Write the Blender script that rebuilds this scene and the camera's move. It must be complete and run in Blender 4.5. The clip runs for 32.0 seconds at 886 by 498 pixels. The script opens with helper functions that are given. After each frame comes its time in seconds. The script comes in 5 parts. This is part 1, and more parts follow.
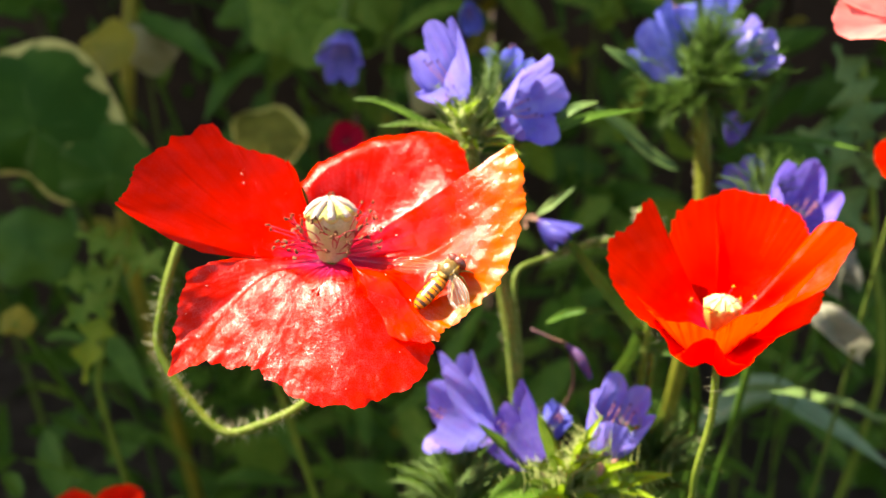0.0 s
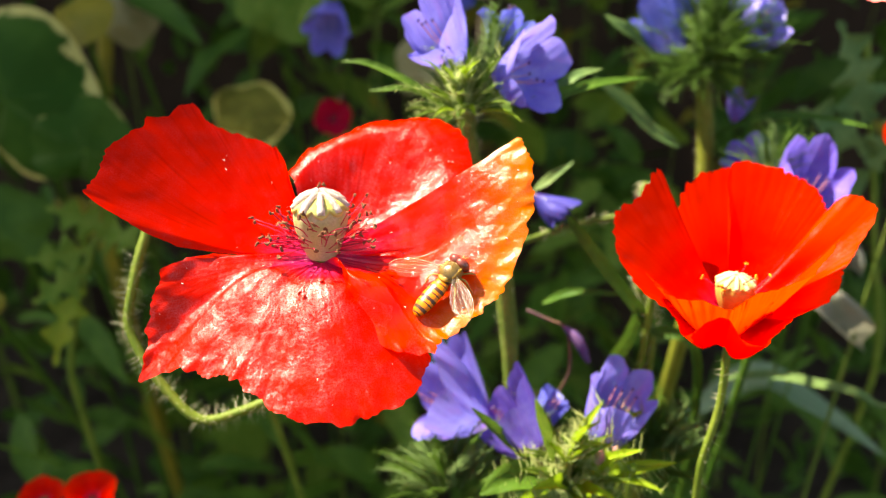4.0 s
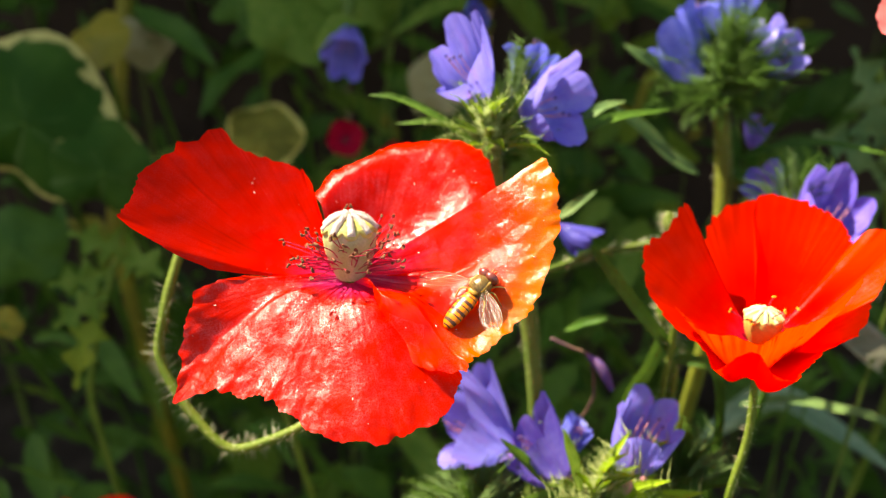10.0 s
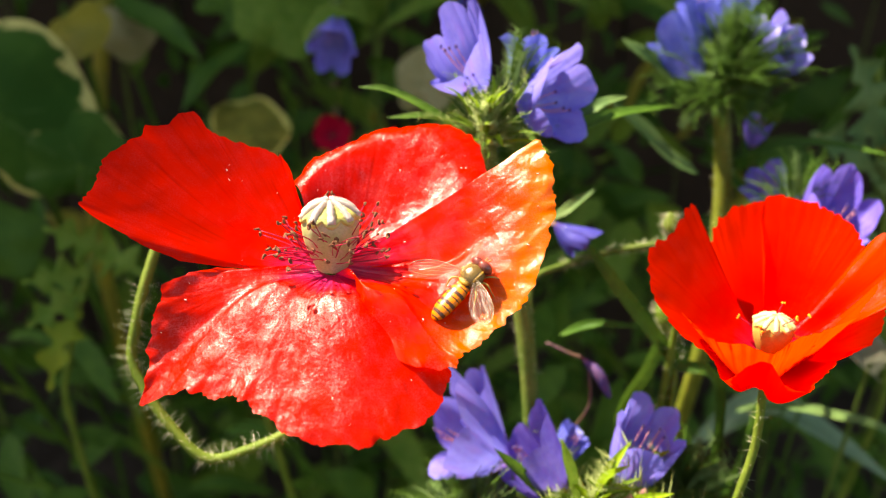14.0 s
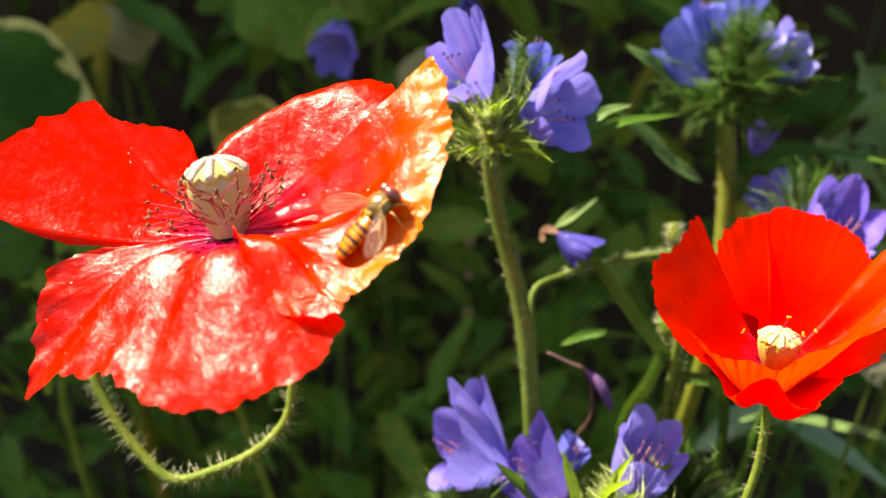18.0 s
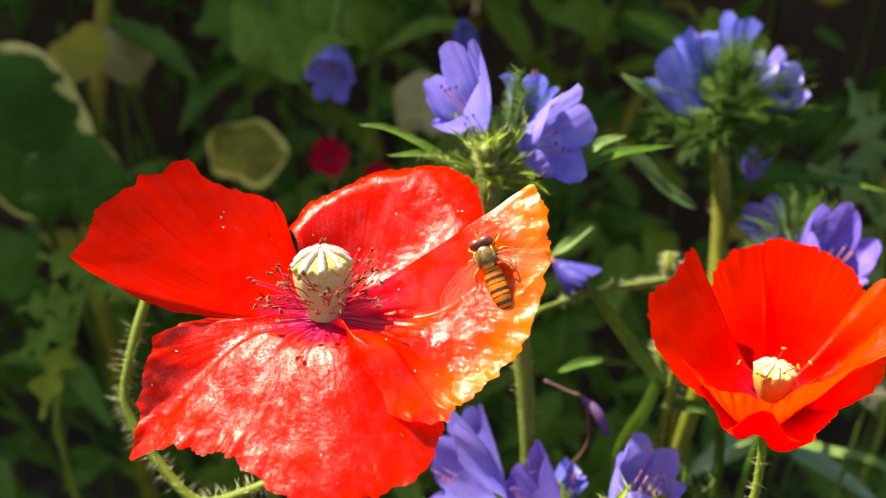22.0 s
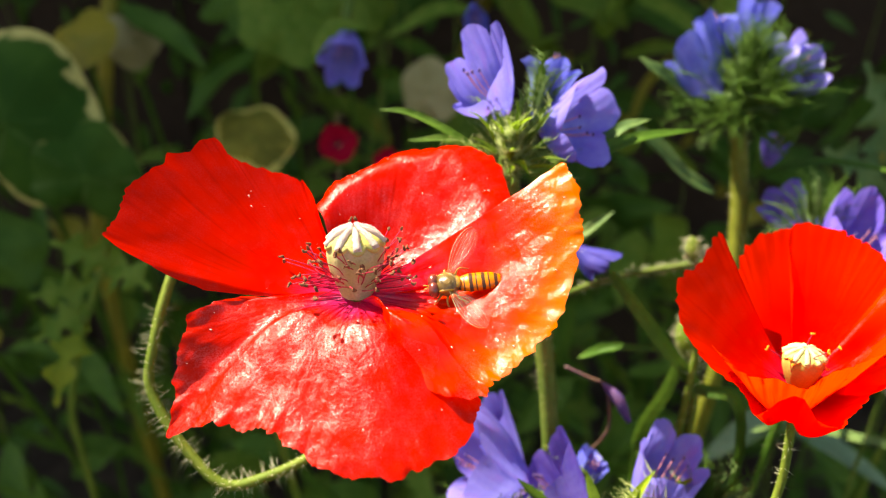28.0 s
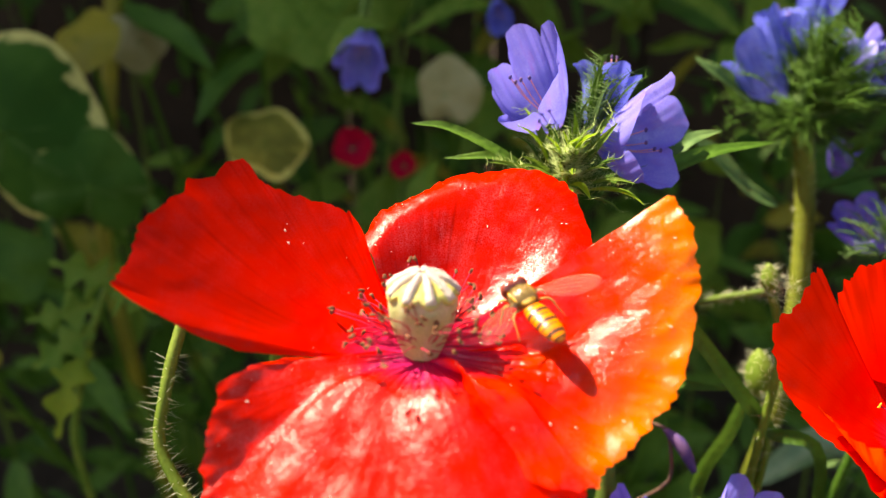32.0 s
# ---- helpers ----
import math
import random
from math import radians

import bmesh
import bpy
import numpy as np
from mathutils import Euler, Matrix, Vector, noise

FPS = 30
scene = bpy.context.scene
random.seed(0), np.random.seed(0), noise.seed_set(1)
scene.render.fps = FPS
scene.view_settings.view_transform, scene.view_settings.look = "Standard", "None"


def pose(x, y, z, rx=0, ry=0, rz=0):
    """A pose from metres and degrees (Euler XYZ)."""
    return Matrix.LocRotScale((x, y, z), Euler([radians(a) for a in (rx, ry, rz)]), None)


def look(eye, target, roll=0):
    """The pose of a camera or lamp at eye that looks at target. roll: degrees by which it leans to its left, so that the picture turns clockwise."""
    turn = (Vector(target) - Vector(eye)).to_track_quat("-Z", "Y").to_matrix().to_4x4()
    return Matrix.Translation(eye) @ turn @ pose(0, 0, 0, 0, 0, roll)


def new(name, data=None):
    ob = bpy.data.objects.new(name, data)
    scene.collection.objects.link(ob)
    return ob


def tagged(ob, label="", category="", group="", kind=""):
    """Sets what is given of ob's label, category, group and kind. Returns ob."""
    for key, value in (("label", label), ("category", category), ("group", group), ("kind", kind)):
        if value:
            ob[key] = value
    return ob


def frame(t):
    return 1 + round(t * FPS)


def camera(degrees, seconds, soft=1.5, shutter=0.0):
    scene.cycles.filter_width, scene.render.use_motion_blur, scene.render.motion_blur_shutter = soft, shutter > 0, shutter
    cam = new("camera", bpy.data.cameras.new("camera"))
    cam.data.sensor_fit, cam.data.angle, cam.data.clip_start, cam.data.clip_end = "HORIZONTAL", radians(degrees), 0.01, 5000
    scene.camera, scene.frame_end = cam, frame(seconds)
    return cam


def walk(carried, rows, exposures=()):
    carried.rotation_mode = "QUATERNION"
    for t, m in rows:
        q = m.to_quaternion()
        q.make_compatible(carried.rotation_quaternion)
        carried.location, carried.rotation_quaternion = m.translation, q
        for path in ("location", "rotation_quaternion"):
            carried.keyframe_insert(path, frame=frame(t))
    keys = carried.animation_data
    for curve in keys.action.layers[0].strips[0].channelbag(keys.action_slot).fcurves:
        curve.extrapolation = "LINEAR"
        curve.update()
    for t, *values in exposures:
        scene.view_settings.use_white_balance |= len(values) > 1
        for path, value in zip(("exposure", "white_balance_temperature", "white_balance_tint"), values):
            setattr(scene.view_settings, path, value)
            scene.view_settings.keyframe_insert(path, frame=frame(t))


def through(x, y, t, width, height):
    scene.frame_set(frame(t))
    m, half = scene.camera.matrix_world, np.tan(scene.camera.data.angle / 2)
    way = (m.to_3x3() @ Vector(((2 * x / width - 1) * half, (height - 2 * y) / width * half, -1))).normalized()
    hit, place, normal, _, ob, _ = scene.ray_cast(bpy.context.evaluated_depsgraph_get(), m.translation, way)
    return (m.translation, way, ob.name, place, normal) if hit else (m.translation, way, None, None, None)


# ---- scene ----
# ---- camera ----
cam = camera(62.0, 32.0, 1.15)
cam.data.dof.use_dof = True
cam.data.dof.focus_distance = 0.109
cam.data.dof.aperture_fstop = 15.0
walk(cam, [
    (0, pose(0.0068, -0.0070, 0.5049, 65.32, 0.82, 0.59)),
    (0.5, pose(0.0060, -0.0070, 0.5042, 64.99, 0.53, 0.38)),
    (1, pose(0.0072, -0.0070, 0.5024, 64.64, 0.32, 0.26)),
    (1.5, pose(0.0075, -0.0037, 0.5000, 64.19, 0.23, 0.05)),
    (2, pose(0.0060, -0.0008, 0.4993, 64.29, 0.13, 0.10)),
    (2.5, pose(0.0056, 0.0014, 0.4990, 64.11, -0.06, -0.07)),
    (4.5, pose(0.0048, 0.0008, 0.4980, 64.63, -0.23, -0.26)),
    (5, pose(0.0049, 0.0020, 0.5005, 64.92, -0.10, -0.04)),
    (5.5, pose(0.0039, 0.0016, 0.5018, 64.97, 0.02, -0.01)),
    (6, pose(0.0030, 0.0013, 0.5004, 64.85, 0.01, 0.13)),
    (6.5, pose(0.0023, 0.0012, 0.4996, 64.70, 0.06, -0.04)),
    (7, pose(0.0014, 0.0012, 0.4993, 64.51, 0.01, -0.06)),
    (7.5, pose(0.0012, 0.0017, 0.5015, 65.07, -0.06, 0.13)),
    (8, pose(-0.0002, 0.0015, 0.5015, 65.31, -0.21, 0.20)),
    (8.5, pose(-0.0013, 0.0009, 0.5006, 65.29, -0.12, 0.07)),
    (9, pose(0.0000, -0.0000, 0.5000, 65.00, 0.00, 0.00)),
    (9.5, pose(-0.0001, 0.0002, 0.5008, 65.02, 0.03, -0.01)),
    (10, pose(-0.0001, 0.0008, 0.5024, 65.35, -0.03, -0.06)),
    (10.5, pose(-0.0009, 0.0019, 0.5032, 65.90, -0.26, 0.03)),
    (11, pose(-0.0022, 0.0017, 0.5024, 66.08, -0.44, -0.10)),
    (11.5, pose(-0.0025, 0.0010, 0.5011, 65.72, -0.45, -0.06)),
    (12, pose(-0.0019, 0.0014, 0.5024, 65.61, -0.23, 0.30)),
    (12.5, pose(-0.0017, 0.0017, 0.5025, 65.60, -0.32, 0.22)),
    (13, pose(-0.0023, 0.0040, 0.5026, 65.89, -0.89, -0.43)),
    (13.5, pose(-0.0013, 0.0068, 0.5002, 65.66, -1.01, -0.95)),
    (14, pose(-0.0017, 0.0077, 0.4998, 65.19, -0.94, -0.93)),
    (14.5, pose(-0.0020, 0.0081, 0.4996, 65.34, -1.04, -0.84)),
    (16.5, pose(-0.0031, 0.0088, 0.5000, 65.22, -0.98, -0.70)),
    (17, pose(-0.0011, 0.0082, 0.4994, 64.97, -1.10, -0.64)),
    (17.5, pose(0.0003, 0.0086, 0.4988, 64.80, -1.02, -0.57)),
    (18, pose(-0.0018, 0.0102, 0.5008, 65.15, -1.31, -0.72)),
    (18.5, pose(-0.0050, 0.0107, 0.5023, 65.65, -1.17, -0.62)),
    (19, pose(-0.0048, 0.0108, 0.5021, 66.03, -1.11, -0.50)),
    (19.5, pose(-0.0054, 0.0105, 0.5028, 66.33, -1.23, -0.54)),
    (20, pose(-0.0048, 0.0098, 0.5035, 66.60, -1.16, -0.52)),
    (20.5, pose(-0.0050, 0.0099, 0.5033, 66.71, -1.36, -0.70)),
    (21, pose(-0.0047, 0.0101, 0.5040, 66.78, -1.46, -0.85)),
    (21.5, pose(-0.0034, 0.0098, 0.5026, 66.48, -1.51, -0.98)),
    (22, pose(-0.0025, 0.0103, 0.5038, 66.41, -1.45, -1.12)),
    (22.5, pose(-0.0016, 0.0108, 0.5043, 66.37, -1.37, -1.12)),
    (23, pose(-0.0023, 0.0108, 0.5043, 66.71, -1.61, -1.32)),
    (23.5, pose(-0.0041, 0.0108, 0.5042, 66.82, -1.80, -1.42)),
    (24, pose(-0.0046, 0.0112, 0.5022, 66.54, -2.04, -1.65)),
    (24.5, pose(-0.0047, 0.0116, 0.5018, 66.34, -2.09, -1.91)),
    (26.5, pose(-0.0058, 0.0109, 0.5044, 65.88, -1.79, -1.66)),
    (27, pose(-0.0049, 0.0097, 0.5016, 65.50, -1.42, -1.60)),
    (27.5, pose(-0.0045, 0.0110, 0.5020, 65.17, -1.09, -1.03)),
    (28, pose(-0.0064, 0.0114, 0.5030, 65.38, -1.23, -1.02)),
    (28.5, pose(-0.0087, 0.0112, 0.5029, 65.77, -1.48, -0.79)),
    (29, pose(-0.0096, 0.0119, 0.5028, 65.52, -1.31, -0.61)),
    (29.5, pose(-0.0108, 0.0120, 0.5022, 65.81, -1.47, -0.49)),
    (30, pose(-0.0044, 0.0180, 0.5020, 65.29, -1.31, -1.12)),
    (30.5, pose(-0.0059, 0.0242, 0.5055, 64.22, -0.17, -1.08)),
    (31, pose(-0.0105, 0.0311, 0.4977, 63.87, -0.21, -0.46)),
    (31.5, pose(-0.0114, 0.0318, 0.4997, 64.61, -0.25, -0.15)),
    (32, pose(-0.0119, 0.0315, 0.5012, 64.99, -0.50, -0.55)),
], [(0, 2.45, 8300, 7), (2.5, 2.45, 8300, 7), (6, 2.25, 8300, 7), (9, 2.2, 8300, 7), (32, 2.15, 8300, 7)])

# ---- light: sun behind the flowers, high and to one side, and the open sky ----
SUN = Vector((-0.53, 0.30, 0.79)).normalized()
world = bpy.data.worlds.new("sky")
scene.world = world
world.use_nodes = True
sky = world.node_tree.nodes.new("ShaderNodeTexSky")
sky.sky_type, sky.sun_disc = "NISHITA", False
sky.sun_elevation = math.asin(SUN.z)
sky.sun_rotation = math.atan2(SUN.x, SUN.y)
back = world.node_tree.nodes["Background"]
back.inputs["Strength"].default_value = 0.072
world.node_tree.links.new(sky.outputs[0], back.inputs["Color"])
sun = new("sun", bpy.data.lights.new("sun", "SUN"))
sun.data.energy, sun.data.angle, sun.data.color = 4.8, radians(0.5), (1.0, 0.96, 0.90)
sun.matrix_world = look(SUN * 3, (0, 0, 0))


# ---- materials ----
class Nodes:
    """A short way to write a node material."""

    def __init__(self, name):
        self.mat = bpy.data.materials.new(name)
        self.mat.use_nodes = True
        self.tree = self.mat.node_tree
        self.out = self.tree.nodes["Material Output"]
        self.bsdf = self.tree.nodes["Principled BSDF"]

    def add(self, kind, **values):
        node = self.tree.nodes.new("ShaderNode" + kind)
        for key, value in values.items():
            node.inputs[key.replace("_", " ")].default_value = value
        return node

    def link(self, a, b):
        self.tree.links.new(a, b)

    def mix(self, fac, a, b, blend="MIX"):
        node = self.add("Mix")
        node.data_type, node.blend_type = "RGBA", blend
        for socket, value in ((node.inputs[0], fac), (node.inputs[6], a), (node.inputs[7], b)):
            if hasattr(value, "is_output"):
                self.link(value, socket)
            elif isinstance(value, tuple):
                socket.default_value = (*value, 1)
            else:
                socket.default_value = value
        return node.outputs[2]

    def ramp(self, fac, a, b, low=0.0, high=1.0):
        node = self.add("MapRange")
        node.interpolation_type = "SMOOTHSTEP"
        self.link(fac, node.inputs["Value"])
        for key, value in (("From Min", a), ("From Max", b), ("To Min", low), ("To Max", high)):
            node.inputs[key].default_value = value
        return node.outputs[0]

    def noise(self, scale, detail=4.0, stretch=None, uv=False, rough=0.55):
        coord = self.add("TexCoord")
        out = coord.outputs["UV" if uv else "Object"]
        if stretch:
            mapping = self.add("Mapping", Scale=stretch)
            self.link(out, mapping.inputs["Vector"])
            out = mapping.outputs[0]
        tex = self.add("TexNoise", Scale=scale, Detail=detail, Roughness=rough)
        self.link(out, tex.inputs["Vector"])
        return tex.outputs["Fac"]

    def bump(self, height, strength, distance):
        node = self.add("Bump", Strength=strength, Distance=distance)
        self.link(height, node.inputs["Height"])
        return node.outputs[0]

    def finish(self, colour, rough, normal=None, through=0.0, glow=None, spec=0.5):
        self.link(colour, self.bsdf.inputs["Base Color"])
        if hasattr(rough, "is_output"):
            self.link(rough, self.bsdf.inputs["Roughness"])
        else:
            self.bsdf.inputs["Roughness"].default_value = rough
        self.bsdf.inputs["Specular IOR Level"].default_value = spec
        if normal:
            self.link(normal, self.bsdf.inputs["Normal"])
        if through:
            trans = self.add("BsdfTranslucent")
            self.link(glow or colour, trans.inputs["Color"])
            if normal:
                self.link(normal, trans.inputs["Normal"])
            mixed = self.add("MixShader")
            mixed.inputs[0].default_value = through
            self.link(self.bsdf.outputs[0], mixed.inputs[1])
            self.link(trans.outputs[0], mixed.inputs[2])
            self.link(mixed.outputs[0], self.out.inputs["Surface"])
        return self.mat


def plain(name, a, b, scale, rough=0.6, through=0.0, bump=0.3, depth=0.0004, spec=0.12, fine=9.0):
    """Two tones in patches, and a finer grain of the same."""
    n = Nodes(name)
    wide, grain = n.noise(scale, 3), n.noise(scale * fine, 4)
    colour = n.mix(n.ramp(wide, 0.35, 0.65), a, b)
    colour = n.mix(n.ramp(grain, 0.3, 0.75, 0.0, 0.45), colour, tuple(v * 0.55 for v in a))
    return n.finish(colour, rough, n.bump(grain, bump, depth), through, spec=spec)


def petal_material(name, red, orange, blotch, through, veins=60.0, spec=0.023, rough=0.085, rim=None, relief=0.62, vein=None, side=-0.3, sheen=0.0, edge=0.42):
    """Silky petal: veins along its length, crumpled, darker and violet towards its base."""
    n = Nodes(name)
    veined = n.noise(1.0, 5, (veins, 2.2, 1), uv=True, rough=0.6)
    patches = n.noise(160, 3)
    crumple = n.noise(650, 5, rough=0.62)
    uv = n.add("SeparateXYZ")
    coord = n.add("TexCoord")
    n.link(coord.outputs["UV"], uv.inputs[0])
    colour = n.mix(n.ramp(patches, 0.3, 0.7), red, orange)
    # rim tint towards the outer edge; on the orange petals it paints sun glow
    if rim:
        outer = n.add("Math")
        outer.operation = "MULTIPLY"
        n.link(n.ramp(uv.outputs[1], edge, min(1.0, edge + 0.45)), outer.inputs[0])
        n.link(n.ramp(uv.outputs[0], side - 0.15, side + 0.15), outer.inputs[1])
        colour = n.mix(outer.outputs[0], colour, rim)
    colour = n.mix(n.ramp(veined, 0.5, 0.75, 0.0, 0.6 if vein else 0.35), colour, vein or tuple(v * 0.6 for v in red))
    streak = n.add("Math")
    streak.operation = "MULTIPLY_ADD"
    n.link(veined, streak.inputs[0])
    streak.inputs[1].default_value = 0.22
    n.link(uv.outputs[1], streak.inputs[2])
    colour = n.mix(n.ramp(streak.outputs[0], 0.15, 0.41, 1.0, 0.0), colour, blotch)
    height = n.add("Math")
    height.operation = "MULTIPLY_ADD"
    n.link(veined, height.inputs[0])
    height.inputs[1].default_value = 0.12
    n.link(crumple, height.inputs[2])
    satin = n.add("Math")
    satin.operation = "MULTIPLY_ADD"
    n.link(n.ramp(uv.outputs[1], 0.1, 0.8, -0.03, 0.07), satin.inputs[0])
    satin.inputs[1].default_value = 1.0
    n.link(n.ramp(n.noise(75, 3), 0.38, 0.62, rough, rough + 0.12), satin.inputs[2])
    fine = n.add("Bump", Strength=0.2, Distance=0.00012)
    n.link(n.noise(1900, 3, rough=0.7), fine.inputs["Height"])
    n.link(n.bump(height.outputs[0], relief, 0.0004), fine.inputs["Normal"])
    mat = n.finish(colour, 0.5, n.bump(height.outputs[0], relief * 0.3, 0.0004), through, spec=0.0)
    # the petal's skin: a broad silky sheen, and a sharper gloss over it, both over the light it scatters and lets
    # through
    # blotched gloss weight, doubled at the base: white highlight patches put in by mask
    grain, glare_mask = n.noise(4200, 4, rough=0.7), n.ramp(n.noise(330, 3), 0.38, 0.62, 0.4, 1.6)
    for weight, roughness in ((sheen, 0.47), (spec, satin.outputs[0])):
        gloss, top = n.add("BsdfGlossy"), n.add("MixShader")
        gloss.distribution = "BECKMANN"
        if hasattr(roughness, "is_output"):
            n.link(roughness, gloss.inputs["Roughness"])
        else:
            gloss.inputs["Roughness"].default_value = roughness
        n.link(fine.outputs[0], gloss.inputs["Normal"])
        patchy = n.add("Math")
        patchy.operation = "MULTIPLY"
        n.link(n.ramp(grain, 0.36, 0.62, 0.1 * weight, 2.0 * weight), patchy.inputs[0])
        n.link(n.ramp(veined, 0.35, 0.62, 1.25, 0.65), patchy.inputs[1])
        glare_weight = n.add("Math")
        glare_weight.operation = "MULTIPLY"
        n.link(patchy.outputs[0], glare_weight.inputs[0])
        n.link(n.mix(1.0, glare_mask, n.ramp(uv.outputs[1], 0.15, 0.5, 2.0, 1.0), "MULTIPLY"), glare_weight.inputs[1])
        n.link(glare_weight.outputs[0], top.inputs[0])
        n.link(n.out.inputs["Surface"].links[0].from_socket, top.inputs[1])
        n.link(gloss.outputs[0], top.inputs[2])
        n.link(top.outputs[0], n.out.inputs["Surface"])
    return mat


# RED, VEILED, MATT: one petal red, gloss set by how much glare shows
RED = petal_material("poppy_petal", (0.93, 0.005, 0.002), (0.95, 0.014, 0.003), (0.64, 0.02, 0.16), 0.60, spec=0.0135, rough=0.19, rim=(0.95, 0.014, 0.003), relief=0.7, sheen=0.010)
VEILED = petal_material("poppy_petal_more_sheen", (0.93, 0.005, 0.002), (0.95, 0.014, 0.003), (0.64, 0.02, 0.16), 0.60, spec=0.0075, rough=0.21, rim=(0.95, 0.014, 0.003), relief=0.7, sheen=0.014)
MATT = petal_material("poppy_petal_less_gloss", (0.93, 0.005, 0.002), (0.95, 0.012, 0.003), (0.78, 0.02, 0.14), 0.60, spec=0.005, rough=0.22, rim=(0.95, 0.012, 0.003), relief=0.5, sheen=0.001)
# the red petal in strong sun: its orange is light put into the colour
SUNLIT_ORANGE = petal_material("sunlit_orange_petal", (0.93, 0.007, 0.001), (0.95, 0.035, 0.001), (0.66, 0.012, 0.11), 0.55, spec=0.024, rough=0.125, relief=0.85, side=0.34, rim=(0.95, 0.17, 0.002), sheen=0.0015, edge=0.46)
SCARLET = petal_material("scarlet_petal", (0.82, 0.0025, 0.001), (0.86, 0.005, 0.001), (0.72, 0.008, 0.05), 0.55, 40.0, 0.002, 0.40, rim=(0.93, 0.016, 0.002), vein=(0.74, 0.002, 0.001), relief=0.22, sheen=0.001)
# orange rim: sun shining through the thin petal edge, put into the colour
LIT_EDGED = petal_material("scarlet_petal_sunlit_rim", (0.83, 0.003, 0.001), (0.87, 0.006, 0.001), (0.72, 0.008, 0.05), 0.60, 40.0, 0.002, 0.40, rim=(0.94, 0.045, 0.002), vein=(0.76, 0.003, 0.001), relief=0.22, sheen=0.001)
CORAL = petal_material("coral_petal", (0.85, 0.16, 0.16), (0.9, 0.22, 0.2), (0.8, 0.12, 0.12), 0.4, 30.0, 0.015, 0.45)
VIOLET = petal_material("bugloss_violet", (0.125, 0.118, 0.54), (0.235, 0.228, 0.71), (0.30, 0.16, 0.56), 0.40, 22.0, 0.020, 0.3, vein=(0.28, 0.11, 0.48), rim=(0.21, 0.185, 0.68), sheen=0.022)
# darker violet for bells in half shade, the shade painted into the petals
SHADED_VIOLET = petal_material("bugloss_violet_shaded", (0.11, 0.075, 0.46), (0.18, 0.13, 0.58), (0.16, 0.08, 0.42), 0.35, 22.0, 0.010, 0.3, vein=(0.16, 0.06, 0.40), sheen=0.025)
BLUE = petal_material("bugloss_blue", (0.085, 0.10, 0.52), (0.15, 0.17, 0.66), (0.08, 0.06, 0.42), 0.35, 34.0, 0.012, 0.3, sheen=0.03)
# the drooping flower's blue, darkened because it hangs in shade
SHADED_BLUE = petal_material("shaded_blue_petal", (0.045, 0.045, 0.26), (0.075, 0.07, 0.34), (0.06, 0.04, 0.22), 0.3, 22.0, 0.006, 0.3)
CRIMSON = petal_material("crimson_petal", (0.44, 0.003, 0.03), (0.52, 0.005, 0.03), (0.3, 0.005, 0.05), 0.5, 30.0, 0.002, 0.4)
CAPSULE = plain("seed_head", (0.47, 0.47, 0.20), (0.52, 0.43, 0.29), 300, 0.5, 0.18, 0.3, 0.0002)
YOUNG = plain("young_capsule", (0.40, 0.32, 0.07), (0.44, 0.34, 0.10), 300, 0.5, 0.15, 0.3, 0.0002)
PALE_RAY = plain("pale_stigma_ray", (0.56, 0.52, 0.24), (0.60, 0.57, 0.32), 600, 0.7, 0.1, 0.4, 0.0002)
DISC = plain("stigma_disc", (0.68, 0.58, 0.16), (0.64, 0.58, 0.24), 500, 0.55, 0.35, 0.4, 0.0002)
RIDGE = plain("stigma_ridge", (0.84, 0.66, 0.62), (0.86, 0.76, 0.68), 900, 0.8, 0.35, 0.9, 0.0003)
FILAMENT = plain("filament", (0.34, 0.01, 0.04), (0.45, 0.02, 0.07), 700, 0.45, 0.1)
ANTHER = plain("anther", (0.17, 0.060, 0.035), (0.28, 0.13, 0.06), 1500, 0.8, 0, 0.8)
PALE_ANTHER = plain("young_anther", (0.72, 0.22, 0.02), (0.75, 0.30, 0.04), 1500, 0.8)
STEM = plain("hairy_stem", (0.095, 0.15, 0.018), (0.14, 0.19, 0.028), 150, 0.55, 0.1)
HAIR = plain("hair", (0.62, 0.62, 0.42), (0.7, 0.7, 0.5), 300, 0.5, 0.4)
DOWN = plain("sepal_hair", (0.34, 0.43, 0.14), (0.44, 0.50, 0.20), 300, 0.5, 0.4)
WOODY = plain("bugloss_stem", (0.075, 0.125, 0.02), (0.11, 0.155, 0.03), 120, 0.6, 0.1)
OLIVE = plain("olive_stem", (0.105, 0.125, 0.015), (0.15, 0.165, 0.022), 120, 0.55, 0.1)
GREEN = plain("green_leaf", (0.055, 0.125, 0.014), (0.085, 0.165, 0.02), 90, 0.5, 0.32, 0.5, 0.0005)
# lightened greens: sun on sepals and leaves put into their colour
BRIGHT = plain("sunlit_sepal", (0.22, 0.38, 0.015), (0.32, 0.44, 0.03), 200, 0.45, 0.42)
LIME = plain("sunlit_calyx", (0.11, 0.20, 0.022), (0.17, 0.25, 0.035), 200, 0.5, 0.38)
DEEP = plain("deep_green_leaf", (0.038, 0.098, 0.012), (0.065, 0.135, 0.017), 60, 0.5, 0.25)
GREY = plain("grey_green_leaf", (0.085, 0.16, 0.05), (0.13, 0.20, 0.06), 80, 0.6, 0.25)
SILVER = plain("silvery_leaf", (0.11, 0.19, 0.09), (0.17, 0.25, 0.13), 80, 0.4, 0.25, spec=0.5)
YELLOW = plain("yellowing_leaf", (0.30, 0.24, 0.025), (0.22, 0.19, 0.025), 60, 0.5, 0.3)
TURNING = plain("turning_leaf", (0.24, 0.27, 0.02), (0.17, 0.24, 0.02), 90, 0.5, 0.35)
